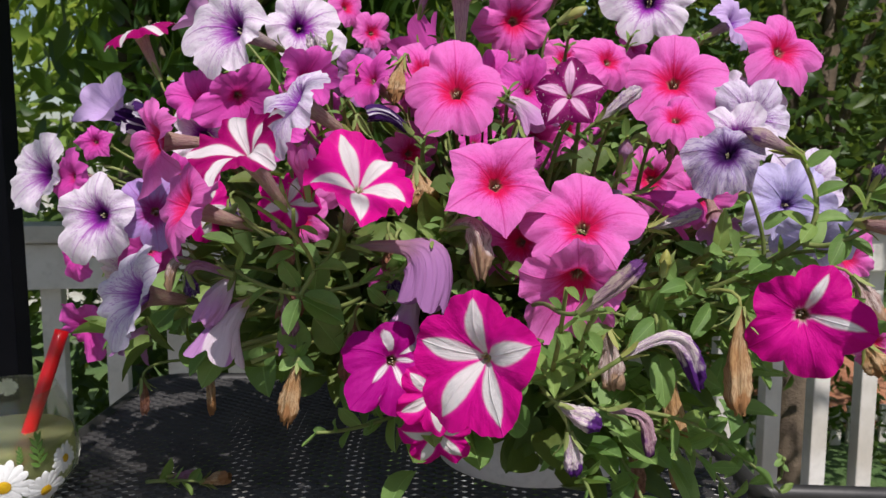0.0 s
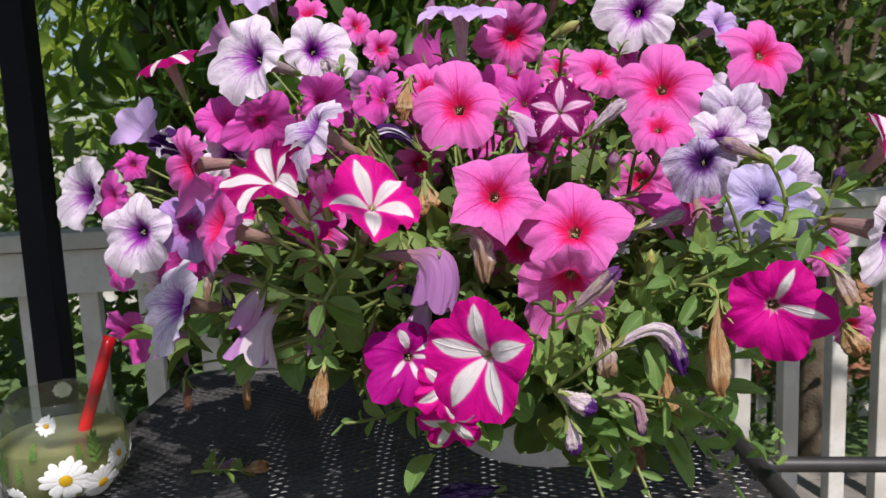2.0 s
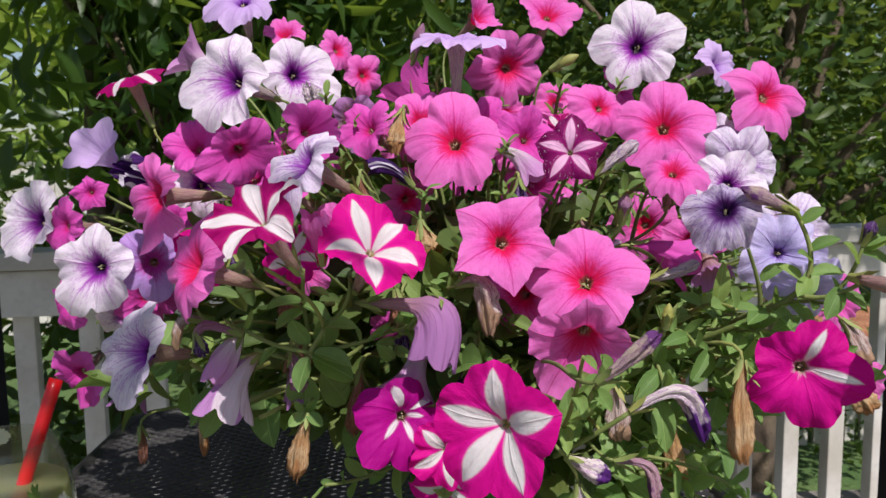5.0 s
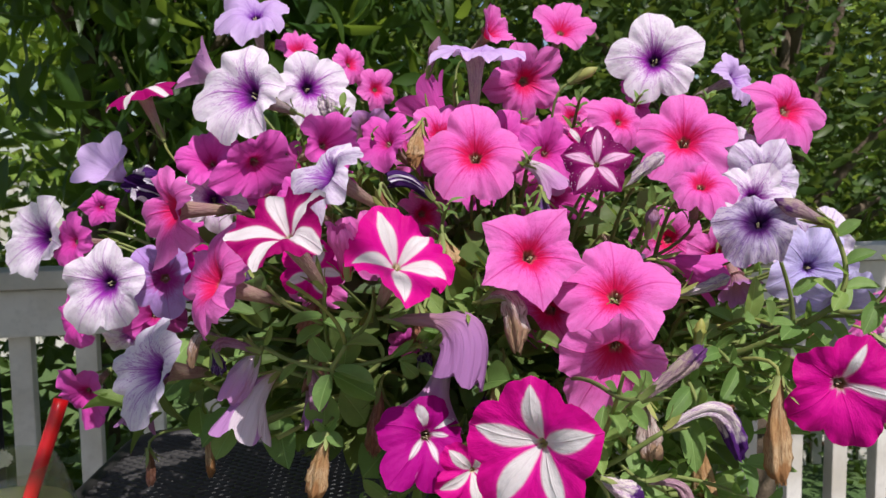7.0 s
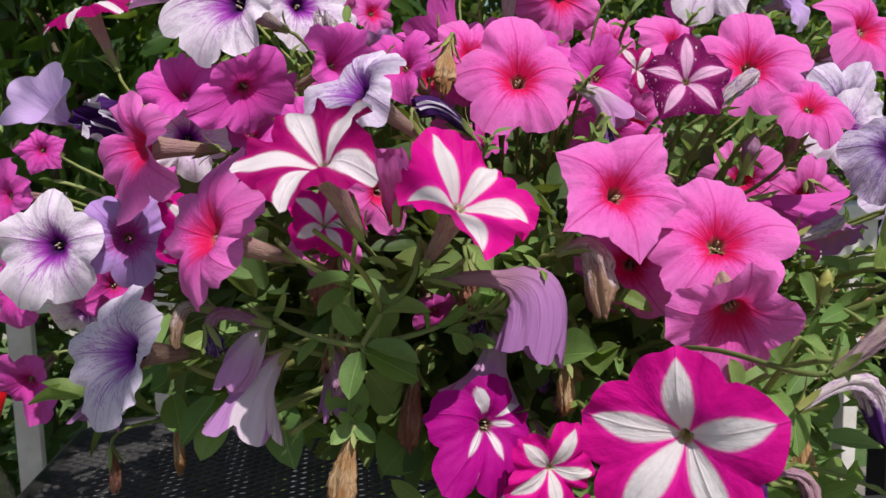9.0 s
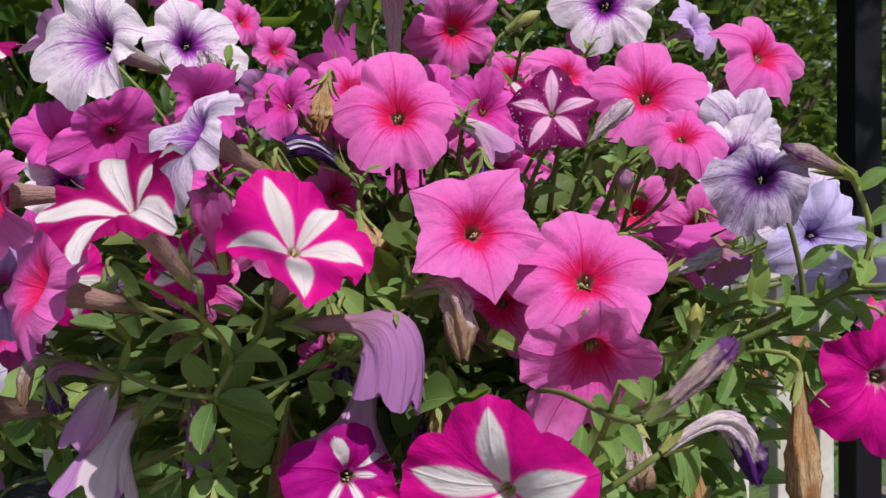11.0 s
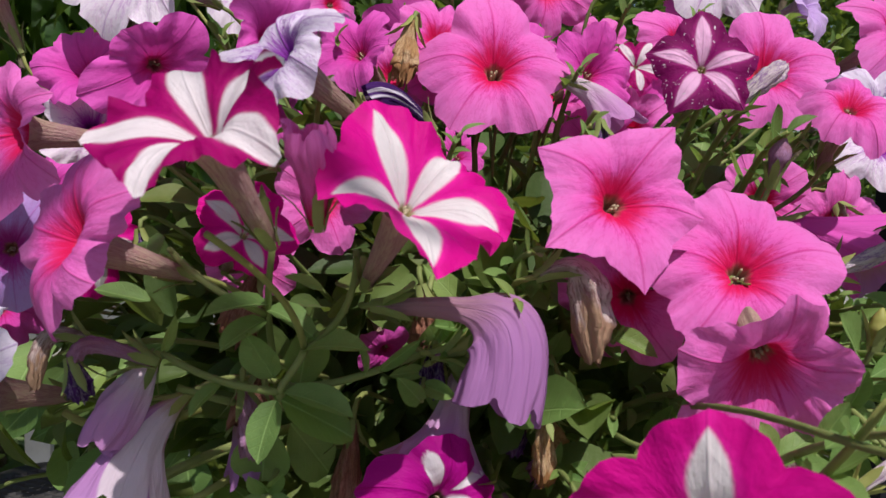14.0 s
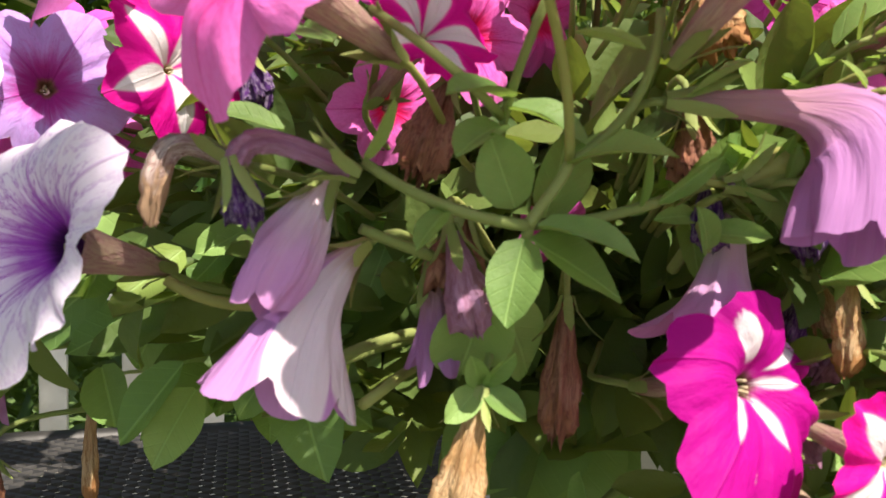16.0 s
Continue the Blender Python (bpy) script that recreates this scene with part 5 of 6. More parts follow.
withered(P, TIPPED, (0.071, 0.425, 0.873), (0.074, 0.425, 0.849), 0.0052, 11, 0.5, "violet and white wilted flower")
withered(P, MAUVE_TIPPED, (0.095, 0.432, 0.884), (0.117, 0.430, 0.858), 0.0050, 12, 0.4, "mauve wilted trumpet", via=(0.119, 0.430, 0.886))
withered(P, DRY, (0.166, 0.540, 0.822), (0.172, 0.545, 0.790), 0.007, 13, 0.6, "dry tan flower low on the plant")
limp(P, PALE, (-0.1296, 0.4810, 0.9557), (-0.1329, 0.4790, 0.9499), (-0.1387, 0.4750, 0.9410), (-0.1457, 0.4710, 0.9273), 0.0105, (0.003, 0.002, 0.004, 0.002, 0.003), "crumpled mauve flower closed at its end", squash=0.7, flare=-0.55, open_=0.95, crumple=0.22, stem=False)
withered(P, MAUVE, (-0.1271, 0.463, 0.9575), (-0.1525, 0.462, 0.9560), 0.0030, 15, 0.1, "thin wilted trumpet", via=(-0.150, 0.462, 0.9680), stem=False)
withered(P, PLUM, (-0.1524, 0.462, 0.9580), (-0.1490, 0.461, 0.9455), 0.0046, 16, 0.6, "dark violet tip of a wilted flower", stem=False)
withered(P, ASH, (-0.154, 0.488, 0.9600), (-0.1710, 0.483, 0.9440), 0.0034, 17, 0.5, "papery white wilted flower", via=(-0.170, 0.485, 0.9680))
withered(P, RUST, (-0.0930, 0.489, 0.9480), (-0.0985, 0.487, 0.9280), 0.0085, 18, 0.9, "brown crumpled dry flower", stem=False)
withered(P, RUST, (-0.094, 0.505, 0.985), (-0.104, 0.500, 0.958), 0.0080, 19, 0.8, "brown crumpled dry flower")
withered(P, RUST, (-0.058, 0.500, 0.922), (-0.063, 0.492, 0.884), 0.0062, 20, 0.9, "brown dry flower hanging down")
withered(P, RUST, (-0.020, 0.585, 1.015), (-0.017, 0.580, 0.985), 0.0085, 22, 0.8, "brown crumpled dry flower")
withered(P, DRY, (-0.028, 0.650, 1.100), (-0.036, 0.652, 1.070), 0.009, 23, 0.9, "tan crumpled dry flower")
withered(P, PLUM, (-0.004, 0.470, 0.960), (-0.002, 0.468, 0.938), 0.005, 24, 0.8, "dark violet dry flower")
withered(P, MAUVE, (-0.030, 0.466, 0.957), (-0.004, 0.470, 0.961), 0.0028, 25, 0.2, "thin mauve wilted trumpet")
withered(P, RUST, (-0.030, 0.485, 0.975), (-0.034, 0.478, 0.958), 0.0055, 26, 0.8, "dark red dry flower")
withered(P, PLUM, (-0.028, 0.476, 0.958), (-0.030, 0.472, 0.940), 0.005, 27, 0.8, "dark violet dry flower")
withered(P, DRY, (-0.233, 0.770, 0.830), (-0.235, 0.772, 0.765), 0.0048, 28, 0.6, "tan dry flower hanging to the table")
withered(P, RUST, (-0.246, 0.625, 0.845), (-0.244, 0.620, 0.818), 0.0040, 29, 0.8, "reddish dry flower")
withered(P, ASH, (0.0942, 0.440, 0.9300), (0.0970, 0.437, 0.895), 0.0072, 30, 0.6, "dry papery flower")
withered(P, ASH, (0.265, 0.500, 0.950), (0.280, 0.495, 0.918), 0.008, 31, 0.5, "dry papery flower", bow=0.008)
withered(P, DRY, (0.280, 0.510, 0.905), (0.290, 0.505, 0.885), 0.009, 32, 0.5, "dry tan flower")
withered(P, STRIPED, (0.098, 0.500, 1.050), (0.124, 0.500, 1.070), 0.0050, 33, 0.3, "wilted white trumpet")
withered(P, STRIPED, (-0.0930, 0.628, 1.0960), (-0.0990, 0.616, 1.1170), 0.0075, 34, 1.2, "grey shrivelled flower on a white bloom")
withered(P, PLUM, (0.050, 0.520, 1.045), (0.050, 0.515, 1.022), 0.007, 35, 0.8, "dark violet shrivelled flower")
withered(P, STRIPED, (0.125, 0.470, 0.985), (0.155, 0.470, 0.995), 0.0042, 36, 0.2, "wilted white trumpet")
withered(P, RUST, (0.130, 0.520, 0.830), (0.132, 0.515, 0.795), 0.007, 37, 0.6)
withered(P, MAUVE, (-0.003, 0.480, 0.900), (0.004, 0.470, 0.880), 0.006, 38, 0.6)
withered(P, DRY, (0.013, 0.470, 0.935), (0.012, 0.468, 0.905), 0.0045, 39, 0.4)
withered(P, DRY, (-0.0165, 0.502, 1.0200), (-0.0126, 0.498, 0.9970), 0.0105, 46, 0.9, "tan crumpled dry flower")
limp(pink_plant, PINK, (-0.0715, 0.418, 1.006), (-0.072, 0.416, 1.014), (-0.073, 0.412, 1.024), (-0.0740, 0.409, 1.031), 0.0078, (0.003, 0.001, 0.004, 0.002, 0.003), "pink bud about to open", flare=-0.3, open_=1.2, crumple=0.26, stem=False)
withered(P, DRY, (0.014, 0.485, 0.931), (0.024, 0.484, 0.911), 0.0055, 40, 0.4, "dry tan flower curled round", via=(0.018, 0.485, 0.920))
withered(P, MAUVE, (0.022, 0.483, 0.912), (0.013, 0.480, 0.903), 0.006, 41, 0.9, "crumpled pink flower", stem=False)
withered(P, PLUM, (0.006, 0.480, 0.930), (0.003, 0.480, 0.913), 0.0045, 42, 0.5, "violet and white shrivelled flower")
withered(P, RUST, (-0.033, 0.480, 0.979), (-0.029, 0.480, 0.962), 0.0050, 43, 0.9, "reddish brown crumpled flower")
withered(P, PLUM, (-0.149, 0.550, 0.996), (-0.145, 0.550, 0.980), 0.0060, 44, 0.6, "dark violet shrivelled flower")
withered(P, RUST, (0.004, 0.500, 0.995), (0.004, 0.498, 0.980), 0.0045, 45, 0.7)
withered(P, DRY, (-0.0280, 0.5600, 1.0942), (-0.0333, 0.5520, 1.0667), 0.0065, 51, 0.9, "tan crumpled dry flower")
withered(P, RUST, (-0.0551, 0.5050, 1.0484), (-0.0511, 0.5000, 1.0264), 0.0050, 52, 0.8, "brown dry flower between two stalks")
withered(P, MAUVE, (-0.0988, 0.4800, 0.9434), (-0.0936, 0.4740, 0.9188), 0.0058, 53, 0.7, "wilted mauve flower behind the stalks")
bud(pink_plant, MAUVE, (-0.020, 0.660, 1.140), (-0.010, 0.650, 1.170), 0.005, 2, "long closed bud")
bud(white_plant, TRUMPET, (0.194, 0.430, 1.029), (0.163, 0.431, 1.043), 0.0050, 3, "closed greenish bud on a long shoot", stem=False)
bud(white_plant, BUD, (0.090, 0.620, 1.130), (0.110, 0.615, 1.140), 0.004, 4, "closed greenish bud")
bud(white_plant, BUD, (-0.026, 0.466, 0.957), (-0.010, 0.462, 0.966), 0.0045, 5, "pale green bud")
bud(star_plant, BUD, (0.125, 0.440, 0.962), (0.126, 0.438, 0.976), 0.0028, 6, "small yellow-green bud")
bud(star_plant, PLUM, (0.229, 0.420, 1.012), (0.232, 0.416, 1.024), 0.0040, 7, "small dark bud", stem=False)
bud(pink_plant, MAUVE, (0.110, 0.485, 1.020), (0.112, 0.480, 1.038), 0.0045, 8, "small mauve bud")

# the forked stalk at the front and its soft leaves
P = star_plant


def stalk(pts, r0=0.0013, r1=0.0011, label=""):
    v, f, u = sweep(bezier(*pts, 10), [r0 + (r1 - r0) * i / 10 for i in range(11)], 8)
    return place("stalk", obj("stalk", v, f, STEM), P, None, label)


stalk(((-0.060, 0.56, 0.925), (-0.075, 0.50, 0.925), (-0.083, 0.47, 0.935), (-0.085, 0.462, 0.946)), 0.0017, 0.0015)
stalk(((-0.085, 0.462, 0.946), (-0.083, 0.462, 0.950), (-0.078, 0.460, 0.956), (-0.076, 0.460, 0.961)), 0.0015, 0.0014)
stalk(((-0.076, 0.460, 0.961), (-0.078, 0.456, 0.972), (-0.082, 0.448, 0.984), (-0.103, 0.422, 1.003)))
stalk(((-0.076, 0.460, 0.961), (-0.066, 0.456, 0.968), (-0.058, 0.452, 0.978), (-0.059, 0.451, 0.996)))
stalk(((-0.088, 0.480, 0.955), (-0.089, 0.474, 0.966), (-0.090, 0.470, 0.975), (-0.086, 0.450, 0.998)))
stalk(((-0.090, 0.470, 0.972), (-0.098, 0.462, 0.977), (-0.110, 0.455, 0.984), (-0.122, 0.470, 0.995)))
stalk(((-0.085, 0.462, 0.946), (-0.096, 0.462, 0.947), (-0.112, 0.463, 0.951), (-0.124, 0.465, 0.960)), 0.0015, 0.0012)
stalk(((-0.085, 0.470, 0.946), (-0.070, 0.462, 0.946), (-0.056, 0.464, 0.950), (-0.034, 0.468, 0.957)), 0.0015, 0.0013)
stalk(((-0.120, 0.52, 0.925), (-0.140, 0.51, 0.918), (-0.158, 0.505, 0.920), (-0.170, 0.510, 0.928)), 0.0018, 0.0015)
stalk(((-0.085, 0.500, 0.930), (-0.100, 0.480, 0.936), (-0.112, 0.482, 0.940), (-0.122, 0.480, 0.944)), 0.0017, 0.0014)
stalk(((0.060, 0.440, 0.885), (0.066, 0.428, 0.894), (0.078, 0.416, 0.906), (0.0975, 0.410, 0.9220)), 0.0017, 0.0014)
P = white_plant
stalk(((0.130, 0.530, 0.920), (0.158, 0.490, 0.938), (0.185, 0.466, 0.955), (0.202, 0.440, 0.980)), 0.0024, 0.0018, "thick green stalk that forks")
stalk(((0.202, 0.440, 0.980), (0.210, 0.436, 0.990), (0.211, 0.434, 1.006), (0.194, 0.430, 1.029)), 0.0017, 0.0012)
stalk(((0.202, 0.440, 0.980), (0.210, 0.434, 0.976), (0.216, 0.424, 0.980), (0.226, 0.412, 0.991)), 0.0017, 0.0012)
stalk(((0.215, 0.428, 0.979), (0.220, 0.424, 0.985), (0.226, 0.420, 0.996), (0.229, 0.420, 1.012)), 0.0014, 0.0010)
stalk(((0.188, 0.458, 0.962), (0.190, 0.455, 0.975), (0.182, 0.450, 0.992), (0.172, 0.442, 1.010)), 0.0015, 0.0011)
for a, c in (((0.204, 0.438, 0.986), (0.196, 0.428, 1.000)), ((0.207, 0.436, 0.992), (0.222, 0.428, 0.998)), ((0.207, 0.435, 1.000), (0.198, 0.426, 1.008)), ((0.206, 0.434, 1.006), (0.216, 0.426, 1.016)), ((0.206, 0.435, 0.990), (0.196, 0.424, 0.984)), ((0.198, 0.431, 1.024), (0.192, 0.424, 1.034)), ((0.199, 0.431, 1.022), (0.207, 0.424, 1.032)), ((0.218, 0.424, 0.984), (0.230, 0.414, 0.978)), ((0.219, 0.424, 0.986), (0.208, 0.414, 0.972)), ((0.226, 0.420, 1.000), (0.218, 0.412, 1.014)), ((0.228, 0.420, 1.006), (0.243, 0.412, 1.006)), ((0.229, 0.420, 1.010), (0.241, 0.412, 1.022)), ((0.229, 0.420, 1.008), (0.246, 0.414, 1.030)), ((0.192, 0.452, 0.970), (0.204, 0.440, 0.962)), ((0.190, 0.455, 0.968), (0.176, 0.440, 0.966)), ((0.186, 0.452, 0.986), (0.194, 0.444, 0.998)), ((0.180, 0.466, 0.950), (0.168, 0.446, 0.948)), ((0.176, 0.470, 0.946), (0.196, 0.452, 0.936))):
    leaf(P, a, c, (0.1, -0.6, 0.7), 0.85, int(c[2] * 1000) % 6)
P = star_plant
leaf(P, (-0.084, 0.462, 0.943), (-0.058, 0.462, 0.930), (0.1, -0.6, 0.7), 1.0, 1, "broad soft green leaf")
leaf(P, (-0.086, 0.462, 0.943), (-0.094, 0.452, 0.926), (-0.4, -0.8, 0.3), 1.0, 0)
leaf(P, (-0.083, 0.461, 0.946), (-0.060, 0.452, 0.944), (0.0, -0.3, 0.9), 0.8, 0)
leaf(P, (-0.087, 0.466, 0.950), (-0.096, 0.458, 0.966), (-0.3, -0.8, 0.2), 1.0, 1)
leaf(P, (-0.090, 0.474, 0.930), (-0.094, 0.488, 0.902), (-0.1, -0.95, 0.2), 1.0, 1, "large soft green leaf hanging down")
leaf(P, (-0.082, 0.490, 0.926), (-0.066, 0.502, 0.900), (0.2, -0.9, 0.2), 0.9, 1)
leaf(P, (-0.078, 0.470, 0.946), (-0.074, 0.462, 0.968), (0.3, -0.9, 0.1), 0.95, 1)
leaf(P, (-0.077, 0.459, 0.961), (-0.060, 0.446, 0.970), (0.2, -0.5, 0.7), 0.8, 2)
leaf(P, (-0.090, 0.470, 0.970), (-0.104, 0.456, 0.966), (-0.2, -0.6, 0.7), 0.9, 0)
leaf(P, (-0.089, 0.468, 0.974), (-0.073, 0.455, 0.972), (0.1, -0.5, 0.8), 0.8, 2)
leaf(P, (-0.089, 0.468, 0.976), (-0.106, 0.450, 0.980), (-0.1, -0.6, 0.7), 0.7, 0)
leaf(P, (-0.082, 0.445, 0.988), (-0.070, 0.437, 0.984), (0.2, -0.5, 0.8), 0.7, 3)
leaf(P, (-0.105, 0.463, 0.949), (-0.114, 0.452, 0.944), (0, -0.4, 0.9), 0.7, 0)
leaf(P, (-0.124, 0.465, 0.960), (-0.118, 0.458, 0.974), (0.4, -0.8, 0.2), 0.5, 3)
leaf(P, (-0.055, 0.464, 0.951), (-0.058, 0.455, 0.964), (0.5, -0.7, 0.3), 0.5, 3)
leaf(P, (-0.050, 0.464, 0.952), (-0.036, 0.458, 0.964), (0.3, -0.8, 0.3), 0.5, 3)
leaf(P, (-0.0905, 0.478, 0.904), (-0.084, 0.470, 0.914), (0.3, -0.9, 0.2), 0.9, 3)
leaf(P, (-0.0905, 0.478, 0.904), (-0.096, 0.469, 0.914), (-0.3, -0.9, 0.2), 0.9, 3)
leaf(P, (-0.0905, 0.478, 0.904), (-0.080, 0.471, 0.897), (0.3, -0.9, 0.2), 0.8, 1)
leaf(P, (-0.0905, 0.478, 0.904), (-0.101, 0.471, 0.897), (-0.3, -0.9, 0.2), 0.8, 1)
for a, c in (((-0.166, 0.540, 0.922), (-0.186, 0.552, 0.876)), ((-0.128, 0.528, 0.894), (-0.143, 0.532, 0.858)), ((-0.168, 0.520, 0.938), (-0.188, 0.532, 0.908)), ((-0.150, 0.555, 0.988), (-0.168, 0.548, 0.960)), ((-0.146, 0.525, 0.982), (-0.116, 0.520, 0.996)), ((-0.190, 0.560, 0.905), (-0.208, 0.570, 0.872)), ((-0.068, 0.498, 0.915), (-0.060, 0.502, 0.870))):
    leaf(P, (a[0] + 0.01, a[1] + 0.08, a[2]), (c[0] + 0.01, c[1] + 0.08, c[2]), (-0.2, -0.9, 0.3), 1.0, 6 + (c[2] > 0.9))
    leaf(P, (a[0] + 0.03, a[1] + 0.10, a[2] + 0.006), (c[0] + 0.01, c[1] + 0.10, c[2]), (0.2, -0.9, 0.3), 1.0, 7)
leaf(P, (-0.178, 0.540, 0.938), (-0.193, 0.545, 0.925), (0, -0.8, 0.4), 0.9, 0)

for a, c in (((-0.030, 0.570, 0.880), (-0.052, 0.550, 0.842)), ((-0.020, 0.570, 0.875), (-0.034, 0.548, 0.835)), ((-0.045, 0.575, 0.870), (-0.074, 0.556, 0.846)), ((-0.010, 0.575, 0.870), (-0.022, 0.560, 0.828))):
    leaf(star_plant, a, c, (-0.3, -0.8, 0.4), 1.0, 6)

# leafy shoots
shoot(star_plant, (-0.020, 0.53, 0.855), (-0.082, 0.490, 0.850), 9, 0.022, 1, label="leafy green shoot over the table edge", bow=-0.006)
shoot(star_plant, (0.060, 0.45, 0.900), (0.055, 0.345, 0.970), 12, 0.020, 4, label="upright green shoot with narrow leaves", bow=-0.02)
shoot(star_plant, (0.080, 0.46, 0.900), (0.072, 0.350, 0.960), 9, 0.018, 5)
shoot(pink_plant, (0.115, 0.53, 1.000), (0.112, 0.478, 1.040), 10, 0.020, 6)
shoot(pink_plant, (0.070, 0.54, 1.000), (0.078, 0.490, 1.050), 8, 0.018, 7)
shoot(white_plant, (-0.090, 0.64, 1.060), (-0.085, 0.600, 1.110), 9, 0.018, 8)
shoot(white_plant, (0.190, 0.65, 1.070), (0.205, 0.630, 1.118), 8, 0.018, 9)
shoot(pink_plant, (0.030, 0.66, 1.090), (0.050, 0.625, 1.100), 8, 0.018, 10)
shoot(lilac_plant, (0.120, 0.48, 0.860), (0.270, 0.600, 0.760), 12, 0.024, 11, label="limp shoot trailing over the table edge", bow=0.02)
shoot(lilac_plant, (0.120, 0.47, 0.860), (0.200, 0.500, 0.790), 10, 0.022, 12, bow=0.02)
shoot(lilac_plant, (0.070, 0.50, 0.850), (0.098, 0.440, 0.800), 9, 0.024, 13, bow=0.015)
shoot(lilac_plant, (0.100, 0.52, 0.850), (0.132, 0.460, 0.795), 9, 0.026, 14, bow=0.015)
shoot(lilac_plant, (0.100, 0.50, 0.860), (0.170, 0.450, 0.860), 9, 0.024, 16)
shoot(lilac_plant, (0.030, 0.50, 0.890), (0.045, 0.420, 0.905), 9, 0.024, 17)
shoot(star_plant, (0.040, 0.50, 0.880), (0.030, 0.400, 0.895), 8, 0.026, 18)
shoot(pink_plant, (-0.110, 0.60, 1.050), (-0.085, 0.540, 1.060), 8, 0.018, 19)
shoot(lilac_plant, (0.290, 0.640, 0.770), (0.293, 0.650, 0.752), 4, 0.010, 20)
for i in range(7):
    shoot(lilac_plant, (0.13 + 0.012 * i, 0.50, 0.93 + 0.01 * (i % 3)), (0.12 + 0.02 * i, 0.425 + 0.006 * (i % 2), 0.930 + 0.022 * (i % 3)), 8, 0.026, 30 + i)
for i in range(6):
    shoot(star_plant, (-0.02 + 0.012 * i, 0.52, 0.955), (-0.035 + 0.018 * i, 0.465, 0.940 + 0.02 * (i % 3)), 8, 0.024, 50 + i)

# tufts of narrow young leaves between the flowers
TUFTS = ((0.044, 0.530, 1.071), (0.101, 0.500, 1.052), (0.062, 0.490, 1.030), (0.110, 0.500, 1.030), (0.096, 0.600, 1.117), (0.044, 0.500, 1.043), (-0.079, 0.560, 1.064), (-0.054, 0.580, 1.089), (0.245, 0.640, 1.113), (-0.171, 0.640, 1.102), (0.112, 0.490, 1.006), (-0.106, 0.500, 1.019), (0.090, 0.485, 1.060), (0.135, 0.500, 1.040), (-0.020, 0.520, 1.040), (0.020, 0.600, 1.105), (0.140, 0.620, 1.120), (0.190, 0.560, 1.045), (-0.110, 0.590, 1.090), (0.030, 0.480, 1.000), (0.048, 0.470, 0.930), (0.130, 0.470, 0.975))
for i, (x, y, z) in enumerate(TUFTS):
    sway = 0.010 * math.sin(2.4 * i)
    shoot((pink_plant, white_plant, star_plant)[i % 3], (x + 0.3 * sway, y + 0.050, z - 0.045), (x + sway, y, z), 10, 0.0135, 90 + i, 0.62)


# ---- the mass of leaves ----
def shown(p, gap=0.012):
    """Whether p stands before no flower."""
    for c, R in BLOOMS:
        if p.y < c.y + gap and math.hypot(p.x - c.x, p.z - c.z) < R + 0.012:
            return False
    return True


def leaf_spots(n, lo, hi, seed):
    rng = random.Random(seed)
    made = []
    while len(made) < n:
        d = Vector((rng.gauss(0, 1), rng.gauss(-0.25, 1), rng.gauss(0.1, 1))).normalized()
        k_ = rng.uniform(lo, hi)
        p = DOME + Vector((d.x * RADII.x, d.y * RADII.y, d.z * RADII.z)) * k_
        floor_z = 0.88 if p.x < -0.12 else 0.845 if p.x < -0.02 else 0.80
        if p.z < floor_z + 0.02 * rng.random() or not shown(p):
            continue
        if -0.015 < p.x < 0.055 and p.z < 0.850:
            continue
        if p.z > 1.02 and k_ > (0.72 if p.x < 0 else 0.80):
            continue
        if p.x < -0.02 and p.z < 0.965 and p.y < 0.55:
            continue
        out = Vector((d.x, d.y, d.z * 0.6)) + Vector((rng.gauss(0, 0.7), rng.gauss(0, 0.7), rng.gauss(0.1, 0.6)))
        ln = rng.uniform(0.018, 0.038)
        up = Vector((d.x * 0.5 + rng.gauss(0, 0.4), d.y * 0.5 - 0.2 + rng.gauss(0, 0.4), 0.8))
        made.append((p, p + out.normalized() * ln, up, rng.uniform(0.7, 1.15), rng.randrange(6)))
    return made


def young_shoots(n, seed):
    """Thin shoots of narrow young leaves that stand out between the flowers."""
    rng_ = random.Random(seed)
    made = 0
    while made < n:
        d = Vector((rng_.gauss(0.15, 0.8), rng_.gauss(-0.7, 0.5), rng_.gauss(0.35, 0.5))).normalized()
        p = DOME + Vector((d.x * RADII.x, d.y * RADII.y, d.z * RADII.z)) * rng_.uniform(0.86, 1.0)
        if p.z < 0.90 or (p.x < -0.02 and p.z < 0.99) or not shown(p, 0.004):
            continue
        foot = p.lerp(DOME, 0.26) + Vector((rng_.gauss(0, 0.01), 0, -0.012))
        shoot((pink_plant, white_plant, star_plant, lilac_plant)[made % 4], foot, p, 9, rng_.uniform(0.012, 0.017), seed + made, 0.62)
        made += 1


def low_leaves(n, seed):
    """Broad dark leaves that hang behind the wilting flowers, over the table."""
    rng_ = random.Random(seed)
    for i in range(n):
        p = Vector((rng_.uniform(-0.205, -0.095), rng_.uniform(0.560, 0.640), rng_.uniform(0.868, 0.950)))
        tip = p + Vector((rng_.gauss(-0.2, 0.5), -0.35 + rng_.gauss(0, 0.3), rng_.gauss(-0.5, 0.4))).normalized() * rng_.uniform(0.026, 0.038)
        leaf((star_plant, lilac_plant)[i % 2], p, tip, (rng_.gauss(0, 0.3), -0.8, 0.5), rng_.uniform(1.0, 1.25), rng_.randrange(6))


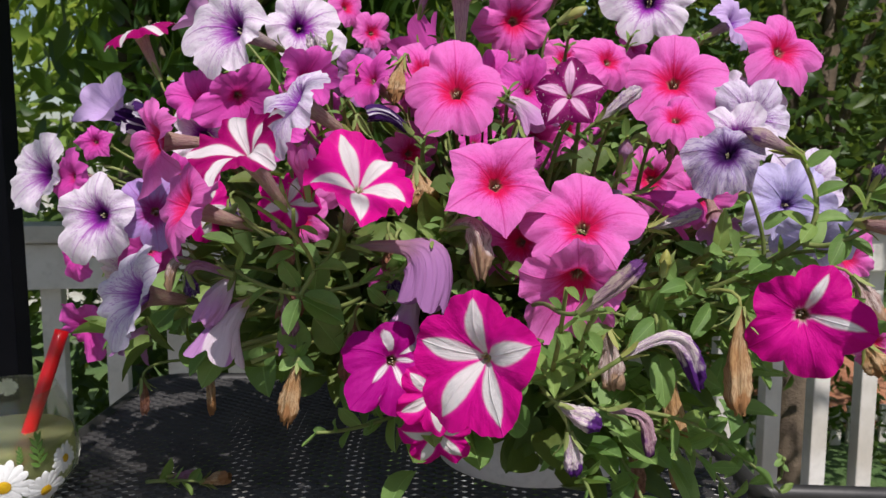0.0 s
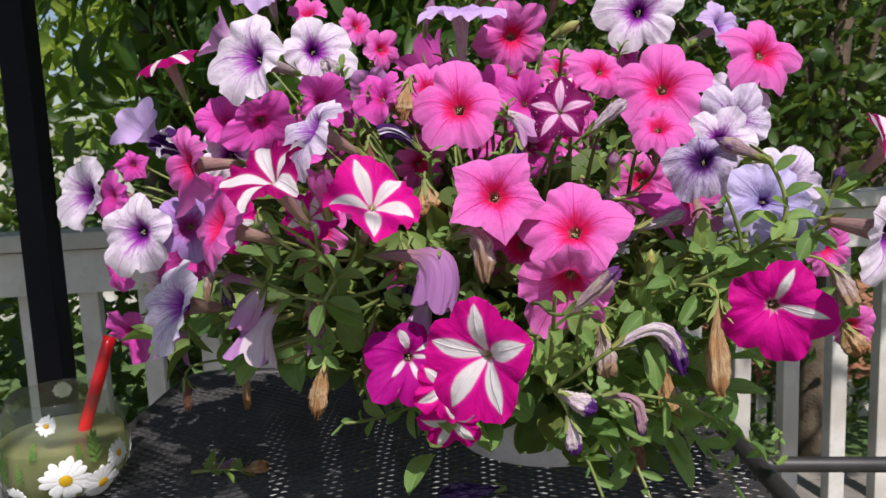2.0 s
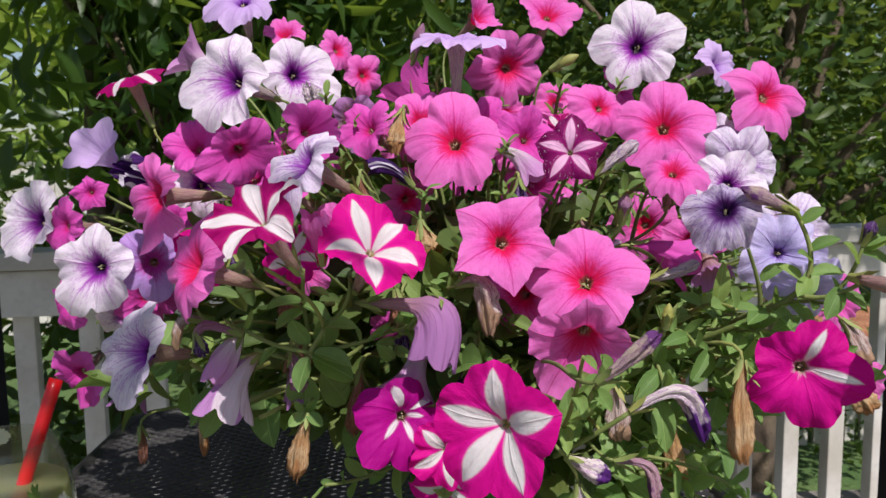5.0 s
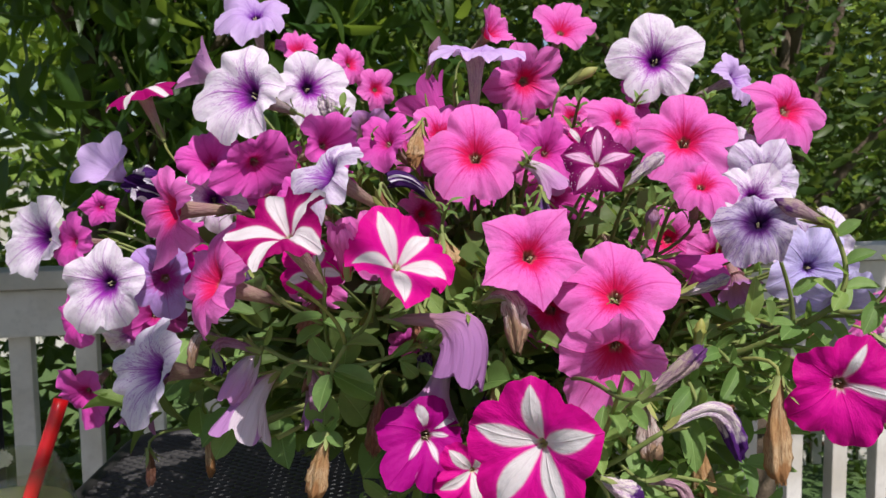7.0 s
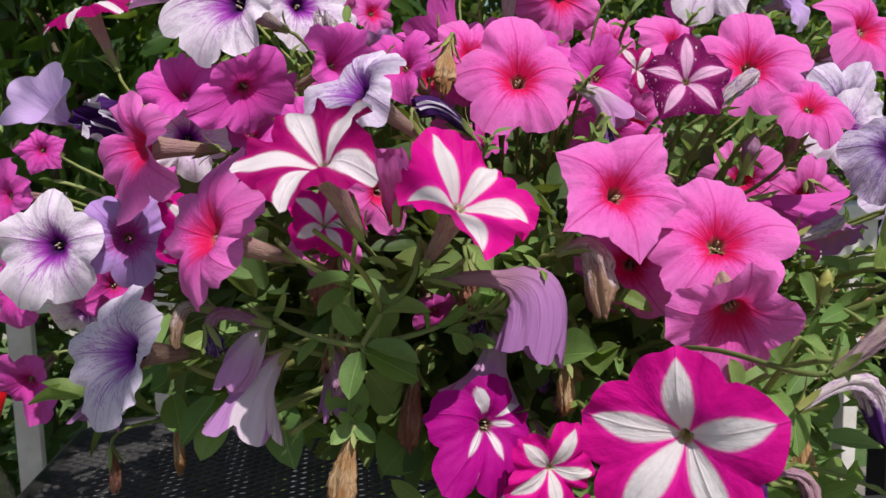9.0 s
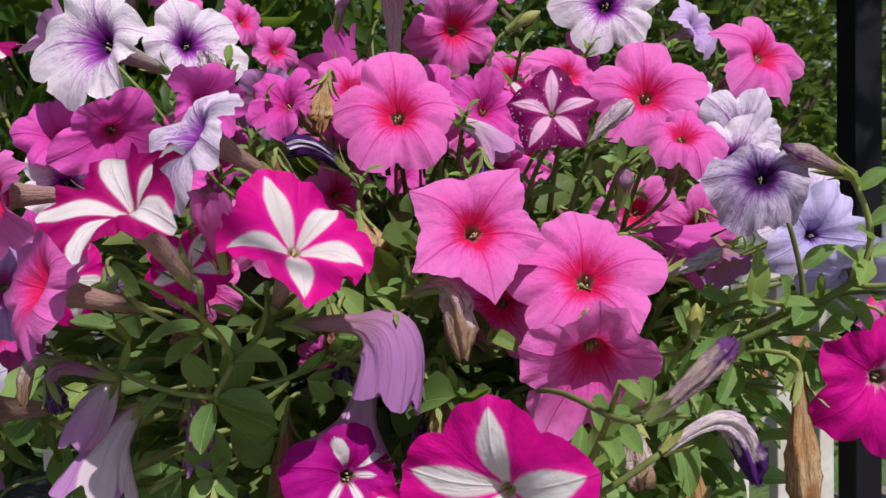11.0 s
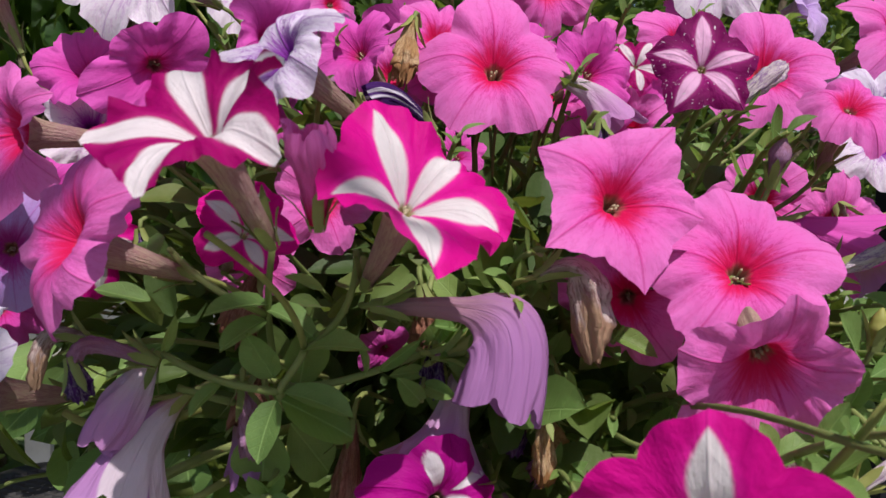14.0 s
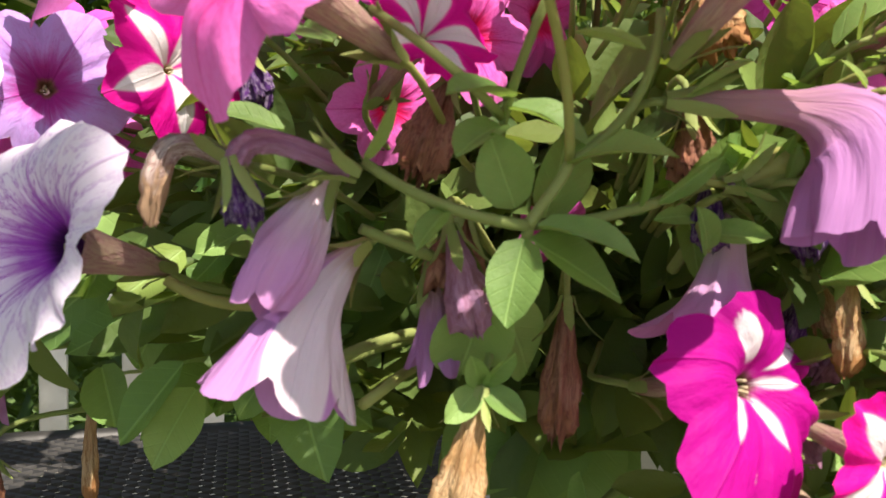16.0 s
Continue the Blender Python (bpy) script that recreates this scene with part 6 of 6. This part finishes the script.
low_leaves(34, 77)
young_shoots(80, 300)
for i, (a, b, up, w, kind) in enumerate(leaf_spots(330, 0.72, 0.88, 21)):
    leaf((pink_plant, white_plant, star_plant, lilac_plant)[i % 4], a, b, up, w, kind)
# inner leaves, their shade put into the darker green
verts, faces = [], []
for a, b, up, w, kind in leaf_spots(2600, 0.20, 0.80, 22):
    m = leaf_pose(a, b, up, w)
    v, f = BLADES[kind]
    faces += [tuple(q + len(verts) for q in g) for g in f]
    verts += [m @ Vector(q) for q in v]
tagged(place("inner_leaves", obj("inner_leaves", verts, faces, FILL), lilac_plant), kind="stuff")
rng = random.Random(4)
for i in range(60):
    d = Vector((rng.gauss(0, 1), rng.gauss(-0.4, 1), rng.gauss(0.2, 0.8))).normalized()
    e = DOME + Vector((d.x * RADII.x, d.y * RADII.y, d.z * RADII.z)) * 0.8
    if e.z < 0.87 or not shown(e):
        continue
    a = Vector((0.03 + d.x * 0.07, 0.72 + d.y * 0.05, 0.85))
    v, f, u = sweep(bezier(a, a + Vector((d.x * 0.05, d.y * 0.05, 0.05)), a.lerp(e, 0.7) + Vector((0, 0, 0.02)), e, 8), [0.0024 - 0.0001 * q for q in range(9)], 6)
    place("stalk", obj("stalk", v, f, STEM), (pink_plant, white_plant, star_plant, lilac_plant)[i % 4])


# ---- the glass, its drink and straw ----
GX, GY = -0.361, 0.622


def drinking_glass():
    th = thing("drinking_glass", GX, GY, TABLE_Z, "stemless glass painted with white daisies", "glass")
    m = Matrix.Translation((GX, GY, TABLE_Z + 0.0008))
    outer = [(0.0, 0.0), (0.030, 0.0), (0.040, 0.003), (0.051, 0.016), (0.0555, 0.034), (0.0545, 0.050), (0.0500, 0.072), (0.0425, 0.0915), (0.0422, 0.0925)]
    inner_ = [(0.0412, 0.0929), (0.0408, 0.0915), (0.0484, 0.072), (0.0529, 0.050), (0.0539, 0.034), (0.0494, 0.017), (0.038, 0.006), (0.0, 0.005)]
    v, f = lathe(outer + inner_, 64)
    ob = place("glass_body", obj("glass_body", v, f, GLASS), th, m)
    ob.visible_shadow = False

    def radius(z):
        for (r0, z0), (r1, z1) in zip(outer[1:], outer[2:]):
            if z0 <= z <= z1:
                return r0 + (r1 - r0) * (z - z0) / (z1 - z0)
        return 0.03

    def daisy(turn, z, size, seed):
        rng_ = random.Random(seed)
        w = radians(turn)
        r = radius(z) + 0.0006
        out = Vector((math.sin(w), -math.cos(w), 0))
        side, up = Vector((math.cos(w), math.sin(w), 0)), Vector((0, 0, 1))

        def on(a, b, lift):
            ww = w + a / r
            rr = radius(z + b) + 0.0006 + lift
            return Vector((rr * math.sin(ww), -rr * math.cos(ww), z + b))

        verts, faces = [], []
        n = 15
        for i in range(n):
            t = 2 * math.pi * i / n + rng_.uniform(-0.08, 0.08)
            ln = size * rng_.uniform(0.88, 1.08)
            if not verts:
                verts.append(on(0, 0, 0.0005))
            b = len(verts)
            for s, wd in ((0.2, 0.05), (0.5, 0.15), (0.8, 0.17), (0.95, 0.10), (1.0, 0.02)):
                for q in (-1, 0, 1):
                    aa, bb = ln * s, q * wd * size
                    verts.append(on(aa * math.cos(t) - bb * math.sin(t), aa * math.sin(t) + bb * math.cos(t), 0.0007 if q == 0 else 0.0001))
            faces += [(0, b + 1, b), (0, b + 2, b + 1)]
            for s in range(4):
                faces += [(b + 3 * s, b + 3 * s + 1, b + 3 * s + 4, b + 3 * s + 3), (b + 3 * s + 1, b + 3 * s + 2, b + 3 * s + 5, b + 3 * s + 4)]
        d = place("daisy", obj("daisy", verts, faces, DAISY), th, m, "white painted daisy")
        verts, faces = [on(0, 0, 0.0016)], []
        for j, (s, l) in enumerate(((0.16, 0.0014), (0.26, 0.0009))):
            for i in range(14):
                t = 2 * math.pi * i / 14
                verts.append(on(size * s * math.cos(t), size * s * math.sin(t), l))
        for i in range(14):
            k2 = (i + 1) % 14
            faces += [(0, 1 + i, 1 + k2), (1 + i, 15 + i, 15 + k2, 1 + k2)]
        place("daisy_centre", obj("daisy_centre", verts, faces, YOLK), d, None, "yellow daisy centre", world=False)

    def sprig(turn, z, size, seed):
        """A painted green sprig of small feathery blades."""
        rng_ = random.Random(seed)
        verts, faces = [], []
        for i in range(9):
            s = i / 8
            a0, b0 = 0.0, size * s * 0.8
            t = (1 if i % 2 else -1) * (0.9 - 0.5 * s) if i < 8 else 0.0
            ln = size * rng_.uniform(0.28, 0.42)
            b = len(verts)
            for q, wd in ((0.0, 0.02), (0.5, 0.07), (1.0, 0.012)):
                for e in (-1, 1):
                    aa, bb = a0 + ln * q * math.sin(t) + e * wd * size * math.cos(t), b0 + ln * q * math.cos(t) - e * wd * size * math.sin(t)
                    ww, zz = radians(turn) + aa / radius(z), z + bb
                    rr = radius(zz) + 0.0008
                    verts.append(Vector((rr * math.sin(ww), -rr * math.cos(ww), zz)))
            faces += [(b, b + 1, b + 3, b + 2), (b + 2, b + 3, b + 5, b + 4)]
            if i:
                faces.append((b - 6, b - 5, b + 1, b))
        place("sprig", obj("sprig", verts, faces, SPRIG), th, m, "green painted sprig")

    daisy(27, 0.030, 0.0208, 1)
    daisy(60, 0.018, 0.0175, 2)
    daisy(78, 0.039, 0.0130, 3)
    daisy(15, 0.078, 0.0085, 4)
    daisy(-65, 0.021, 0.0165, 5)
    daisy(204, 0.081, 0.0088, 6)
    daisy(-22, 0.013, 0.0130, 7)
    daisy(125, 0.030, 0.0150, 8)
    for i, (turn, z, size) in enumerate(((-31, 0.026, 0.024), (54, 0.040, 0.026), (-48, 0.034, 0.022), (2, 0.050, 0.014), (40, 0.046, 0.012), (-12, 0.028, 0.016), (110, 0.040, 0.022), (-100, 0.034, 0.022), (160, 0.034, 0.024), (220, 0.034, 0.022))):
        sprig(turn, z, size, i)
    v, f = lathe([(0.0, 0.0056), (0.0374, 0.0066), (0.0486, 0.0175), (0.0531, 0.034), (0.0521, 0.050), (0.0512, 0.0545), (0.0, 0.0548)], 48)
    dr = place("drink", obj("drink", v, f, DRINK), None, m)
    tagged(dr, "cloudy yellow-green drink in the daisy glass", "drink")


drinking_glass()
a, b = Vector((-0.356, 0.616, TABLE_Z + 0.010)), Vector((-0.322, 0.650, 0.881))
n_ = 12
out_, in_ = [], []
v1, f1, u1 = sweep([a.lerp(b, i / n_) for i in range(n_ + 1)] + [a.lerp(b, 1 - i / n_) for i in range(n_ + 1)], [0.0057] * (n_ + 1) + [0.0050] * (n_ + 1), 16, cap=False)
tagged(place("straw", obj("straw", v1, f1, STRAW)), "red plastic straw standing in the glass", "straw")

# cuttings that lie on the table
fallen = thing("petunia_cutting", -0.19, 0.64, TABLE_Z, "cut petunia sprig with a dry flower lying on the table", "cutting")
ob = shoot(fallen, (-0.255, 0.645, TABLE_Z + 0.004), (-0.200, 0.640, TABLE_Z + 0.006), 9, 0.020, 71, bow=0.002)
withered(fallen, DRY, (-0.205, 0.640, TABLE_Z + 0.006), (-0.180, 0.632, TABLE_Z + 0.014), 0.0075, 72, 0.6, stem=False)
withered(fallen, MAUVE, (-0.240, 0.650, TABLE_Z + 0.006), (-0.215, 0.655, TABLE_Z + 0.007), 0.0045, 73, 0.3, stem=False)
dropped = thing("fallen_flower", 0.0, 0.58, TABLE_Z, "fallen violet and white petunia flower on the table", "flower")
withered(dropped, PLUM, (0.035, 0.575, TABLE_Z + 0.012), (-0.020, 0.570, TABLE_Z + 0.010), 0.009, 74, 0.6, stem=False)
